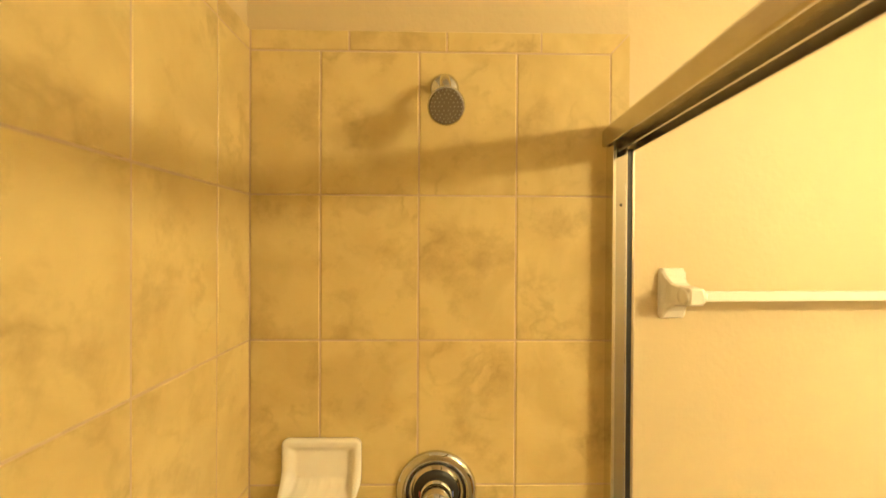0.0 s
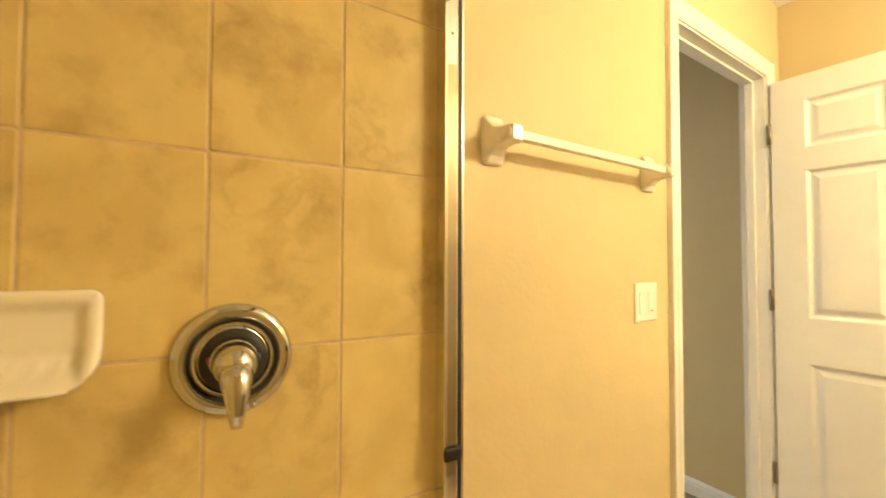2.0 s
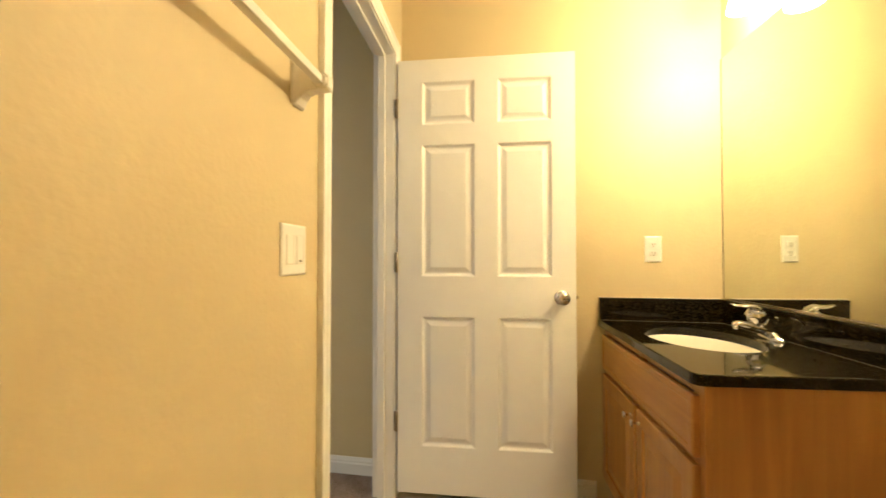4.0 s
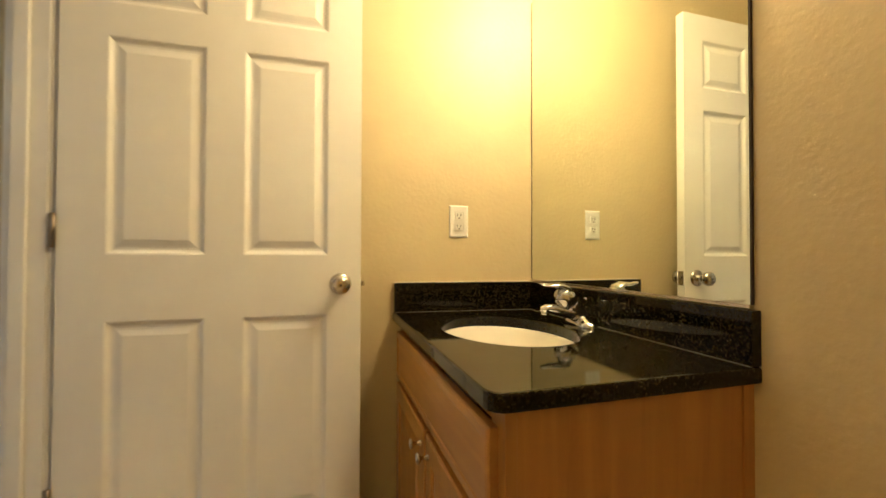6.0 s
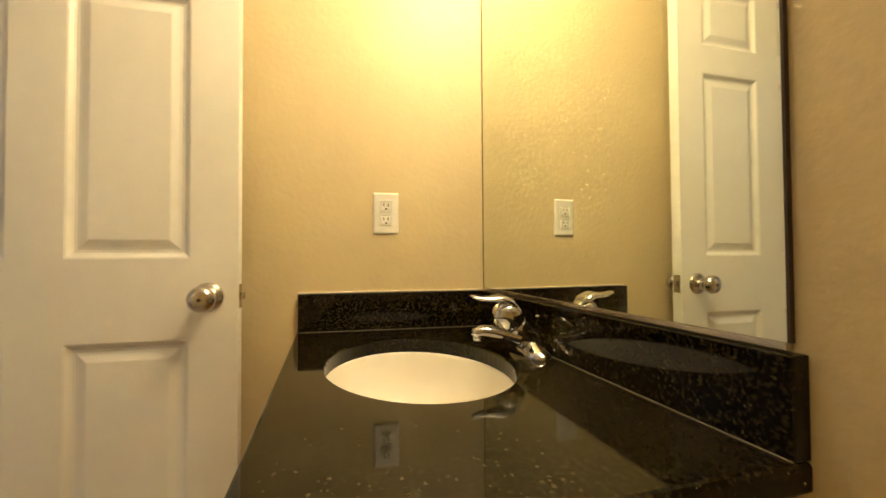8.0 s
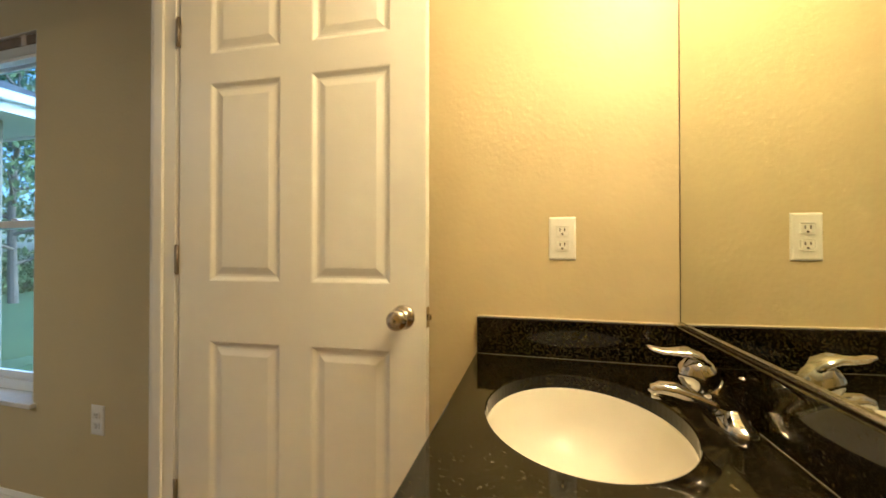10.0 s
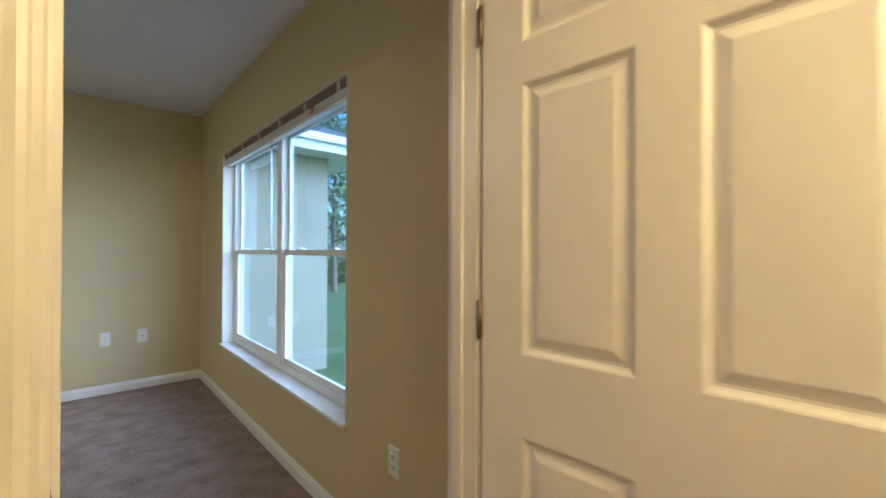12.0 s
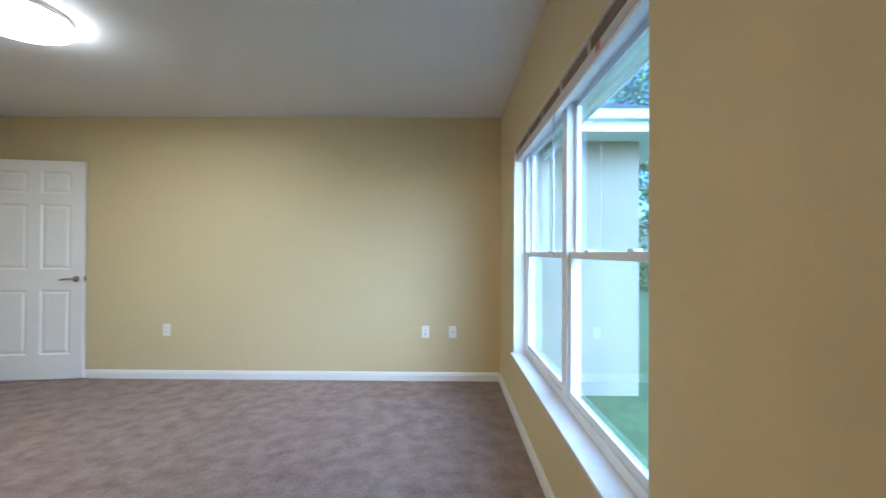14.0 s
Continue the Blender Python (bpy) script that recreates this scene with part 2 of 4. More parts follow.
def granite(name):
    """Polished black stone with small greenish and pale flecks."""
    m = bpy.data.materials.new(name)
    m.use_nodes = True
    nt = m.node_tree
    b = nt.nodes["Principled BSDF"]
    b.inputs["Roughness"].default_value = 0.05
    co = nt.nodes.new("ShaderNodeTexCoord")
    vo, no, n2 = nt.nodes.new("ShaderNodeTexVoronoi"), nt.nodes.new("ShaderNodeTexNoise"), nt.nodes.new("ShaderNodeTexNoise")
    vo.inputs["Scale"].default_value, no.inputs["Scale"].default_value, n2.inputs["Scale"].default_value = 320, 170, 18
    vo.inputs["Randomness"].default_value = 1.0
    b.inputs["Specular IOR Level"].default_value = 0.30
    no.inputs["Detail"].default_value = 6
    for n in (vo, no, n2):
        nt.links.new(co.outputs["Object"], n.inputs["Vector"])
    r1 = nt.nodes.new("ShaderNodeValToRGB")
    r1.color_ramp.elements[0].position, r1.color_ramp.elements[1].position = 0.46, 0.80
    r1.color_ramp.elements[0].color, r1.color_ramp.elements[1].color = (0.002, 0.002, 0.0015, 1), (0.042, 0.033, 0.010, 1)
    nt.links.new(no.outputs["Fac"], r1.inputs[0])
    r2 = nt.nodes.new("ShaderNodeValToRGB")
    r2.color_ramp.elements[0].position, r2.color_ramp.elements[1].position = 0.80, 0.95
    r2.color_ramp.elements[0].color, r2.color_ramp.elements[1].color = (0, 0, 0, 1), (1, 1, 1, 1)
    nt.links.new(vo.outputs["Color"], r2.inputs[0])
    r3 = nt.nodes.new("ShaderNodeValToRGB")
    r3.color_ramp.elements[0].position, r3.color_ramp.elements[1].position = 0.30, 0.60
    r3.color_ramp.elements[0].color, r3.color_ramp.elements[1].color = (0, 0, 0, 1), (0.8, 0.8, 0.8, 1)
    nt.links.new(n2.outputs["Fac"], r3.inputs[0])
    mul = nt.nodes.new("ShaderNodeMath")
    mul.operation = "MULTIPLY"
    nt.links.new(r2.outputs[0], mul.inputs[0])
    nt.links.new(r3.outputs[0], mul.inputs[1])
    mx = nt.nodes.new("ShaderNodeMix")
    mx.data_type = "RGBA"
    mx.inputs["B"].default_value = (0.085, 0.072, 0.034, 1)
    nt.links.new(mul.outputs[0], mx.inputs["Factor"])
    nt.links.new(r1.outputs[0], mx.inputs["A"])
    nt.links.new(mx.outputs["Result"], b.inputs["Base Color"])
    return m


def wood(name, light, dark, axis=2, rough=0.3):
    """Stained timber: long streaks along one axis, with fine pores."""
    m = bpy.data.materials.new(name)
    m.use_nodes = True
    nt = m.node_tree
    b = nt.nodes["Principled BSDF"]
    b.inputs["Roughness"].default_value = rough
    b.inputs["Coat Weight"].default_value = 0.12
    co, mp = nt.nodes.new("ShaderNodeTexCoord"), nt.nodes.new("ShaderNodeMapping")
    sc = [26.0, 26.0, 26.0]
    sc[axis] = 1.6
    mp.inputs["Scale"].default_value = sc
    nt.links.new(co.outputs["Object"], mp.inputs["Vector"])
    n1, n2 = nt.nodes.new("ShaderNodeTexNoise"), nt.nodes.new("ShaderNodeTexNoise")
    n1.inputs["Scale"].default_value, n1.inputs["Detail"].default_value, n1.inputs["Distortion"].default_value = 1.0, 8.0, 0.8
    n2.inputs["Scale"].default_value = 2.2
    nt.links.new(mp.outputs[0], n1.inputs["Vector"])
    nt.links.new(co.outputs["Object"], n2.inputs["Vector"])
    ad = nt.nodes.new("ShaderNodeMath")
    ad.operation = "MULTIPLY_ADD"
    ad.inputs[1].default_value = 0.5
    nt.links.new(n2.outputs["Fac"], ad.inputs[0])
    nt.links.new(n1.outputs["Fac"], ad.inputs[2])
    r = nt.nodes.new("ShaderNodeValToRGB")
    r.color_ramp.elements[0].position, r.color_ramp.elements[1].position = 0.5, 1.0
    r.color_ramp.elements[0].color, r.color_ramp.elements[1].color = (*dark, 1), (*light, 1)
    nt.links.new(ad.outputs[0], r.inputs[0])
    nt.links.new(r.outputs[0], b.inputs["Base Color"])
    return m


M_TILE = stone_tile("travertine_look_tile", (0.655, 0.54, 0.212), (0.575, 0.462, 0.172), (0.27, 0.195, 0.07))
M_GROUT = mat("sanded_grout", (0.62, 0.50, 0.32), 0.85, var=0.08, scale=9, bump=0.0005, bump_scale=300)
M_FLOORTILE = stone_tile("beige_floor_tile", (0.56, 0.48, 0.34), (0.46, 0.38, 0.25), (0.36, 0.29, 0.18), 0.35, 4.0)
M_GRANITE = granite("black_granite")
M_MAPLE = wood("honey_maple", (0.50, 0.250, 0.022), (0.37, 0.166, 0.012), 2)
M_MAPLE_X = wood("honey_maple_cross", (0.50, 0.250, 0.022), (0.37, 0.166, 0.012), 0)
M_SILL = mat("cultured_marble", (0.78, 0.78, 0.76), 0.18, var=0.05, scale=14)
M_CAULK = mat("cream_caulk", (0.78, 0.72, 0.55), 0.5, var=0.02)
M_SEAM = mat("clear_silicone", (0.20, 0.18, 0.12), 0.2, var=0.1, scale=30)
M_RAIL = mat("taupe_blind_rail", (0.20, 0.145, 0.11), 0.5, var=0.15, scale=20)
M_WAND = glass("clear_plastic", (0.95, 0.97, 1.0), 0.1)

# ---- plan ----
XW, XE = -0.366, 2.230          # tiled wall, outer wall of both rooms
YS, YT = -0.535, 0.800          # mirror wall, tiled end wall
YN, XBW = 4.735, -2.65          # bedroom's far wall and its other side wall
ZC, ZB = 2.40, 2.53             # ceilings: bathroom, bedroom
SKEW = 3.5                      # the doorway wall stands slightly off square
NW = pose(0.42, 0.806, 0, 0, 0, SKEW)   # local x along the doorway wall, y into it
U0, U1, DOOR_TOP, WALL = 0.885, 1.655, 2.045, 0.090


# ---- structure ----
wall_n = thing("wall_north", boxes((0.0, U0, 0, WALL, 0, ZB), (U1, 1.835, 0, WALL, 0, ZB), (U0, U1, 0, WALL, DOOR_TOP, ZB)), M_PAINT, "beige painted wall with the doorway to the bedroom", "wall", "structure", m=NW)
wall_end = thing("wall_shower_end", boxes((XW - 0.1, 0.4205, YT + 0.0062, YT + 0.10, 0, ZB)), M_PAINT, "beige painted wall faced with shower tiles", "wall", "structure")
wall_w = thing("wall_west", boxes((XW - 0.10, XW - 0.009, -0.80, YT + 0.009, 0, ZB)), M_PAINT, "beige painted side wall faced with shower tiles", "wall", "structure")
SH = 0.07                       # the mirror wall and vanity run slightly off square


def shear(bm):
    for v in bm.verts:
        v.co.y += SH * (v.co.x - XE)
    return bm


def square(bm):
    """Shear, then turn the free side of the vanity square to the mirror wall."""
    for v in bm.verts:
        w = min(1.0, max(0.0, (1.61 - v.co.x) / 0.18))
        v.co.x -= 0.085 * w * (v.co.y - YS)
    return shear(bm)


thing("wall_south", shear(boxes((XW - 0.10, XE + 0.17, YS - 0.1, YS, 0, ZB))), M_PAINT, "beige textured wall behind the mirror and vanity", "wall", "structure")
WY0, WY1, WZ0, WZ1 = 1.865, 3.945, 0.470, 2.030
bm = boxes((XE, XE + 0.17, YS - 0.05, WY0, 0, ZB), (XE, XE + 0.17, WY1, YN + 0.12, 0, ZB), (XE, XE + 0.17, WY0, WY1, 0, WZ0 - 0.022), (XE, XE + 0.17, WY0, WY1, WZ1, ZB))
thing("wall_east", bm, M_PAINT, "beige painted outer wall with the twin window", "wall", "structure")
thing("wall_bedroom_north", boxes((XBW - 0.12, XE, YN, YN + 0.12, 0, ZB)), M_PAINT, "beige painted bedroom wall", "wall", "structure")
thing("wall_bedroom_west", boxes((XBW - 0.12, XBW, 0.80, YN, 0, ZB)), M_PAINT, "beige painted bedroom side wall", "wall", "structure")
thing("wall_bedroom_south", boxes((XBW - 0.12, 0.415, 0.902, 0.935, 0, ZB)), M_PAINT, "plain beige wall closing the bedroom", "wall", "structure")
thing("ceiling_bathroom", boxes((XW - 0.009, 0.421, YS - 0.2, YT + 0.009, ZC, ZC + 0.06), (0.421, XE, YS - 0.2, 0.80, ZC, ZC + 0.06), (0.421, XE, 0.80, 0.925, ZC + 0.0005, ZC + 0.06)), M_CEIL, "white textured bathroom ceiling", "ceiling", "structure")
thing("ceiling_bedroom", boxes((XBW - 0.12, XE + 0.17, 0.80, YN + 0.12, ZB, ZB + 0.08), (XW - 0.1, XE + 0.17, YS - 0.4, 0.80, ZB, ZB + 0.08)), M_CEIL, "white textured bedroom ceiling", "ceiling", "structure")
floor_b = thing("floor_bathroom", boxes((XW - 0.02, XE, YS - 0.2, 0.80, -0.1, -0.009), (0.40, XE, 0.80, 0.955, -0.1, -0.009)), M_GROUT, "beige ceramic tile bathroom floor", "floor", "structure")
floor_c = thing("floor_bedroom", boxes((XBW, XE, 0.955, YN, -0.1, 0.006)), M_CARPET, "brown cut-pile bedroom carpet", "carpet", "structure")

# ---- doorway: jambs, stops, casings ----
J = 0.014
frame_d = empty("door_frame_bathroom", NW, label="white painted doorway casing and jambs of the bathroom", category="door frame", kind="structure")
part("jamb", boxes((U0, U0 + J, -0.002, WALL + 0.002, 0, DOOR_TOP)), M_TRIM, frame_d)
part("jamb", boxes((U1 - J, U1, -0.002, WALL + 0.002, 0, DOOR_TOP)), M_TRIM, frame_d)
part("head_jamb", boxes((U0 + J, U1 - J, -0.002, WALL + 0.002, DOOR_TOP - J, DOOR_TOP)), M_TRIM, frame_d)
part("stop", boxes((U0 + J, U0 + J + 0.010, 0.038, 0.072, 0, DOOR_TOP - J - 0.010), bevel=0.002), M_TRIM, frame_d)
part("stop", boxes((U1 - J - 0.010, U1 - J, 0.038, 0.072, 0, DOOR_TOP - J - 0.010), bevel=0.002), M_TRIM, frame_d)
part("stop", boxes((U0 + J, U1 - J, 0.038, 0.072, DOOR_TOP - J - 0.010, DOOR_TOP - J), bevel=0.002), M_TRIM, frame_d)
CAS = [(0.0, 0.0), (0.0, -0.010), (0.004, -0.012), (0.012, -0.012), (0.016, -0.015), (0.024, -0.016), (0.034, -0.013), (0.044, -0.012), (0.052, -0.016), (0.060, -0.018), (0.064, -0.016), (0.066, 0.0)]


def casing(p0, p1, out, side, name="casing"):
    """A moulded board from p0 to p1 (u, z) on the doorway wall; out: the way its width runs; side 1 bathroom, -1 bedroom."""
    bm = bmesh.new()
    a, b = [], []
    dz = (p1[0] - p0[0], p1[1] - p0[1])
    for w, d in CAS:
        y = d if side > 0 else WALL - 0.6 * d
        a.append(bm.verts.new((p0[0] + out[0] * w - (dz[0] > 0) * w, y, p0[1] + out[1] * w)))
        b.append(bm.verts.new((p1[0] + out[0] * w + (dz[0] > 0) * w, y, p1[1] + out[1] * w + (dz[1] > 0) * w)))
    n = len(CAS)
    for i in range(n):
        bm.faces.new((a[i], a[(i + 1) % n], b[(i + 1) % n], b[i]))
    bm.faces.new(a)
    bm.faces.new(b)
    part(name, bm, M_TRIM, frame_d)


for side in (1, -1):
    casing((U0 + J - 0.005, 0), (U0 + J - 0.005, DOOR_TOP - J + 0.005), (-1, 0), side)
    casing((U1 - J + 0.005, 0), (U1 - J + 0.005, DOOR_TOP - J + 0.005), (1, 0), side)
    casing((U0 + J - 0.005, DOOR_TOP - J + 0.005), (U1 - J + 0.005, DOOR_TOP - J + 0.005), (0, 1), side, "head_casing")
strike = part("strike_plate", boxes((U0 + J, U0 + J + 0.0015, 0.004, 0.032, 0.895, 0.95)), M_HINGE, frame_d, "satin nickel strike plate")

# ---- baseboards ----
BB = [(0, 0), (-0.012, 0), (-0.013, 0.052), (-0.010, 0.060), (-0.0105, 0.066), (-0.006, 0.076), (-0.003, 0.083), (0, 0.083)]


def baseboard(name, x, y, z, turn, length):
    thing(name, extrude_profile(BB, length), M_TRIM, "white moulded baseboard along the wall foot", "baseboard", "structure", m=pose(x, y, z, 0, 0, turn))


baseboard("baseboard_bedroom_north", XBW, YN, 0.006, 0, XE - XBW - 0.013)
baseboard("baseboard_bedroom_east", XE, YN, 0.006, -90, YN - 1.05)
baseboard("baseboard_bathroom_east", XE, 0.90, 0, -90, 0.90)
baseboard("baseboard_bathroom_north", *(NW @ Vector((0.02, 0, 0)))[:2], 0, SKEW, U0 - 0.09)


# ---- door leaves, six moulded panels ----
def six_panel_door(name, w, m, label, handle="knob", h=1.955, t=0.035):
    """Local x from the hinges to the latch, y 0 the face that is seen, z up from its bottom edge."""
    d = empty(name, m, label=label, category="door")
    k = w / 0.79
    cols = [(0.110 * k, 0.352 * k), (0.452 * k, 0.690 * k)]
    z0 = h - 1.955
    rows = [(0.208 + 0.2 * z0, 0.788 + 0.5 * z0), (0.968 + 0.6 * z0, 1.565 + 0.8 * z0), (1.655 + 0.9 * z0, 1.853 + z0)]
    xs = [0, cols[0][0], cols[0][1], cols[1][0], cols[1][1], w]
    zs = [0, rows[0][0], rows[0][1], rows[1][0], rows[1][1], rows[2][0], rows[2][1], h]
    bm = bmesh.new()
    holes = {(i, j) for i in (1, 3) for j in (1, 3, 5)}
    for y in (0.0, t):
        for i in range(5):
            for j in range(7):
                if (i, j) not in holes:
                    bm.faces.new([bm.verts.new((x, y, z)) for x, z in ((xs[i], zs[j]), (xs[i + 1], zs[j]), (xs[i + 1], zs[j + 1]), (xs[i], zs[j + 1]))])
    for x0, x1, z0, z1 in ((0, 0, 0, h), (w, w, 0, h)):
        bm.faces.new([bm.verts.new(p) for p in ((x0, 0, z0), (x0, t, z0), (x0, t, z1), (x0, 0, z1))])
    for z in (0, h):
        bm.faces.new([bm.verts.new(p) for p in ((0, 0, z), (w, 0, z), (w, t, z), (0, t, z))])
    bmesh.ops.remove_doubles(bm, verts=bm.verts, dist=1e-5)
    part("door_frame", bm, M_DOOR, d)
    prof = [(0, 0), (0.004, 0.0015), (0.010, 0.007), (0.014, 0.0095), (0.020, 0.0100), (0.026, 0.0085), (0.040, 0.0035), (0.043, 0.0030)]
    for c in cols:
        for r in rows:
            bm = bmesh.new()
            rings_panel(bm, c[0], c[1], r[0], r[1], prof, 0.0, 1)
            rings_panel(bm, c[0], c[1], r[0], r[1], prof, t, -1)
            part("panel", bm, M_DOOR, d)
    return d



def knob(d, s, z, t=0.035):
    """Round knobs with roses on both faces of a leaf, and the latch in its edge."""
    prof = [(0.033, 0.0), (0.033, 0.003), (0.026, 0.008), (0.013, 0.012), (0.012, 0.030), (0.018, 0.036), (0.026, 0.042), (0.0285, 0.052), (0.026, 0.062), (0.016, 0.068), (0, 0.0695)]
    k = part("knob", lathe(prof, 28, pose(s, 0, z, 90)), M_NICKEL, d, "satin nickel round knob", True)
    part("keyhole", lathe([(0.004, 0.0695), (0.003, 0.0715), (0, 0.0715)], 12, pose(s, 0, z, 90)), M_DARK, k)
    part("knob", lathe(prof, 28, pose(s, t, z, -90)), M_NICKEL, d, "satin nickel round knob", True)


def latch(d, w, z, t=0.035):
    p = part("latch_plate", boxes((w, w + 0.0015, t / 2 - 0.0125, t / 2 + 0.0125, z - 0.028, z + 0.028)), M_NICKEL, d, "satin nickel latch plate")
    part("bolt", boxes((w + 0.0015, w + 0.011, t / 2 - 0.006, t / 2 + 0.006, z - 0.008, z + 0.008), bevel=0.002), M_NICKEL, p)


def hinge(d, z, t=0.035):
    h = part("hinge", boxes((-0.016, -0.003, -0.004, -0.001, z - 0.044, z + 0.044), bevel=0.001), M_HINGE, d, "dark nickel butt hinge")
    part("barrel", lathe([(0, z - 0.047), (0.005, z - 0.045), (0.005, z + 0.045), (0, z + 0.047)], 12, pose(-0.004, -0.005, 0)), M_HINGE, h, "", True)


HX, HY, DOOR_W = 2.058, 0.884, 0.787      # hinge line and width of the bathroom door
bath_door = six_panel_door("door_bathroom", DOOR_W, pose(HX, HY, 0.040, 0, 0, math.degrees(math.atan2(-0.797, 0.048))), "white six-panel door standing open, with satin nickel knob")
knob(bath_door, DOOR_W - 0.062, 0.880)
latch(bath_door, DOOR_W, 0.880)
for z in (1.735, 1.032, 0.315):
    hinge(bath_door, z)
bed_door = six_panel_door("door_bedroom", 0.86, pose(-2.60, 4.561, 0.018, 0, 0, 8.4), "white six-panel bedroom door standing open by the wall, lever handle", h=2.065)
lev = part("lever_handle", lathe([(0.030, 0.0), (0.030, 0.004), (0.012, 0.010), (0.010, 0.045), (0, 0.046)], 20, pose(0.80, 0, 0.945, 90)), M_HINGE, bed_door, "dark satin lever handle", True)
part("lever", tube([(0.80, -0.044, 0.945), (0.775, -0.050, 0.946), (0.735, -0.050, 0.945), (0.69, -0.047, 0.941)], [0.010, 0.012, 0.011, 0.008], 12), M_HINGE, lev, "", True)
latch(bed_door, 0.86, 0.945)
for z in (1.755, 1.05, 0.345):
    hinge(bed_door, z)

# ---- vanity ----
CX0, CX1, CY0, CY1, CZ = 1.396, XE, -0.012, YS, 0.812
SX, SY, SA, SB = 1.845, -0.285 + 0.031, 0.224, 0.170   # oval sink


def counter_mesh():
    """A slab with an oval hole and one rounded corner."""
    r = 0.03
    outline = [(CX1, CY0)]
    outline += [(CX0 + r - r * math.sin(a), CY0 - r + r * math.cos(a)) for a in (0, 0.39, 0.79, 1.18, 1.57)]
    outline += [(CX0, CY1), (CX1, CY1)]
    pts = []
    n = len(outline)
    for i in range(n):
        a, b = Vector(outline[i]), Vector(outline[(i + 1) % n])
        k = max(1, int((b - a).length / 0.03))
        pts += [a.lerp(b, j / k) for j in range(k)]
    c = Vector((SX, SY))
    bm = bmesh.new()
    rings = []
    for inset, z in ((0.004, CZ - 0.030), (0.001, CZ - 0.0285), (0.0, CZ - 0.026), (0.0, CZ - 0.006), (0.0008, CZ - 0.0032), (0.0028, CZ - 0.0009), (0.006, CZ)):
        rings.append([bm.verts.new((*(p - (p - c).normalized() * inset), z)) for p in pts])
    inner = []
    for z, g in ((CZ, 0.0), (CZ - 0.003, -0.002), (CZ - 0.030, -0.002)):
        ring = []
        for p in pts:
            t = math.atan2((p.y - c.y) / SB, (p.x - c.x) / SA)
            ring.append(bm.verts.new((c.x + (SA + g) * math.cos(t), c.y + (SB + g) * math.sin(t), z)))
        inner.append(ring)
    loops = rings + inner
    m = len(pts)
    for a, b in zip(loops, loops[1:] + loops[:1]):
        for i in range(m):
            bm.faces.new((a[i], a[(i + 1) % m], b[(i + 1) % m], b[i]))
    return square(bm)


thing("countertop", counter_mesh(), M_GRANITE, "polished black granite countertop with an oval sink cut-out", "countertop")
splash = empty("backsplash", label="polished black granite backsplash along two walls", category="backsplash")
part("back_strip", shear(boxes((CX0, XE - 0.0005, YS, YS + 0.02, CZ + 0.0005, 0.912), bevel=0.0015)), M_GRANITE, splash)
part("side_strip", shear(boxes((XE - 0.02, XE - 0.0005, YS + 0.0205, CY0 - 0.004, CZ + 0.0005, 0.912), bevel=0.0015)), M_GRANITE, splash)
part("caulk", shear(boxes((XE - 0.006, XE, YS + 0.021, CY0 - 0.004, 0.9125, 0.9165), bevel=0.001)), M_CAULK, splash, "cream caulk bead")

part("seam", shear(boxes((CX0 + 0.001, XE - 0.0205, YS + 0.02, YS + 0.0218, CZ + 0.0003, CZ + 0.0014))), M_SEAM, splash, "pale silicone seam")
part("seam", shear(boxes((XE - 0.0222, XE - 0.0202, YS + 0.022, CY0 - 0.005, CZ + 0.0003, CZ + 0.0014))), M_SEAM, splash, "pale silicone seam")

# sink: an undermount bowl
sink = empty("sink", label="white undermount oval sink bowl in the countertop", category="sink")
inside = [(1.06, 0.0), (0.985, 0.0), (0.975, -0.004), (0.965, -0.02), (0.93, -0.06), (0.84, -0.10), (0.66, -0.128), (0.40, -0.142), (0.11, -0.147)]
outer = [(0.11, -0.155), (0.45, -0.152), (0.72, -0.136), (0.90, -0.105), (0.985, -0.06), (1.01, -0.012), (1.06, -0.012), (1.06, 0.0)]
bm = lathe([(r, z) for r, z in inside + outer], 64, pose(SX, SY, CZ - 0.0305), SA, SB)
part("bowl", shear(bm), M_CERAMIC, sink, "white glazed bowl", True)
part("drain", shear(lathe([(0, -0.1440), (0.014, -0.1442), (0.020, -0.1450), (0.026, -0.1462), (0.026, -0.150), (0, -0.150)], 24, pose(SX, SY, CZ - 0.0305))), M_CHROME, sink, "chrome drain", True)

# faucet: single lever on an oblong base
FX, FY = 1.864, -0.486
faucet = empty("faucet", label="polished chrome single-lever bathroom faucet behind the sink", category="faucet")


def fx(bm):
    for v in bm.verts:
        v.co.x, v.co.y, v.co.z = v.co.x + FX, v.co.y + FY, v.co.z + CZ
    return shear(bm)


bm = bmesh.new()
rings = []
for kx, ky, z in ((1.0, 1.0, 0.0), (1.0, 1.0, 0.005), (0.97, 0.95, 0.009), (0.84, 0.84, 0.014), (0.62, 0.74, 0.020), (0.46, 0.66, 0.026), (0.36, 0.56, 0.030)):
    ring = []
    for i in range(40):
        a = 2 * math.pi * i / 40
        x, y = math.cos(a), math.sin(a)
        ring.append(bm.verts.new((math.copysign(abs(x) ** 0.8, x) * 0.068 * kx, math.copysign(abs(y) ** 0.9, y) * 0.028 * ky, z)))
    rings.append(ring)
for a, b in zip(rings, rings[1:]):
    for i in range(40):
        bm.faces.new((a[i], a[(i + 1) % 40], b[(i + 1) % 40], b[i]))
bm.faces.new(rings[-1])
part("base_plate", fx(bm), M_CHROME, faucet, "", True)
LEAN = pose(0, 0.006, 0.030, -40)     # the body leans out over the bowl
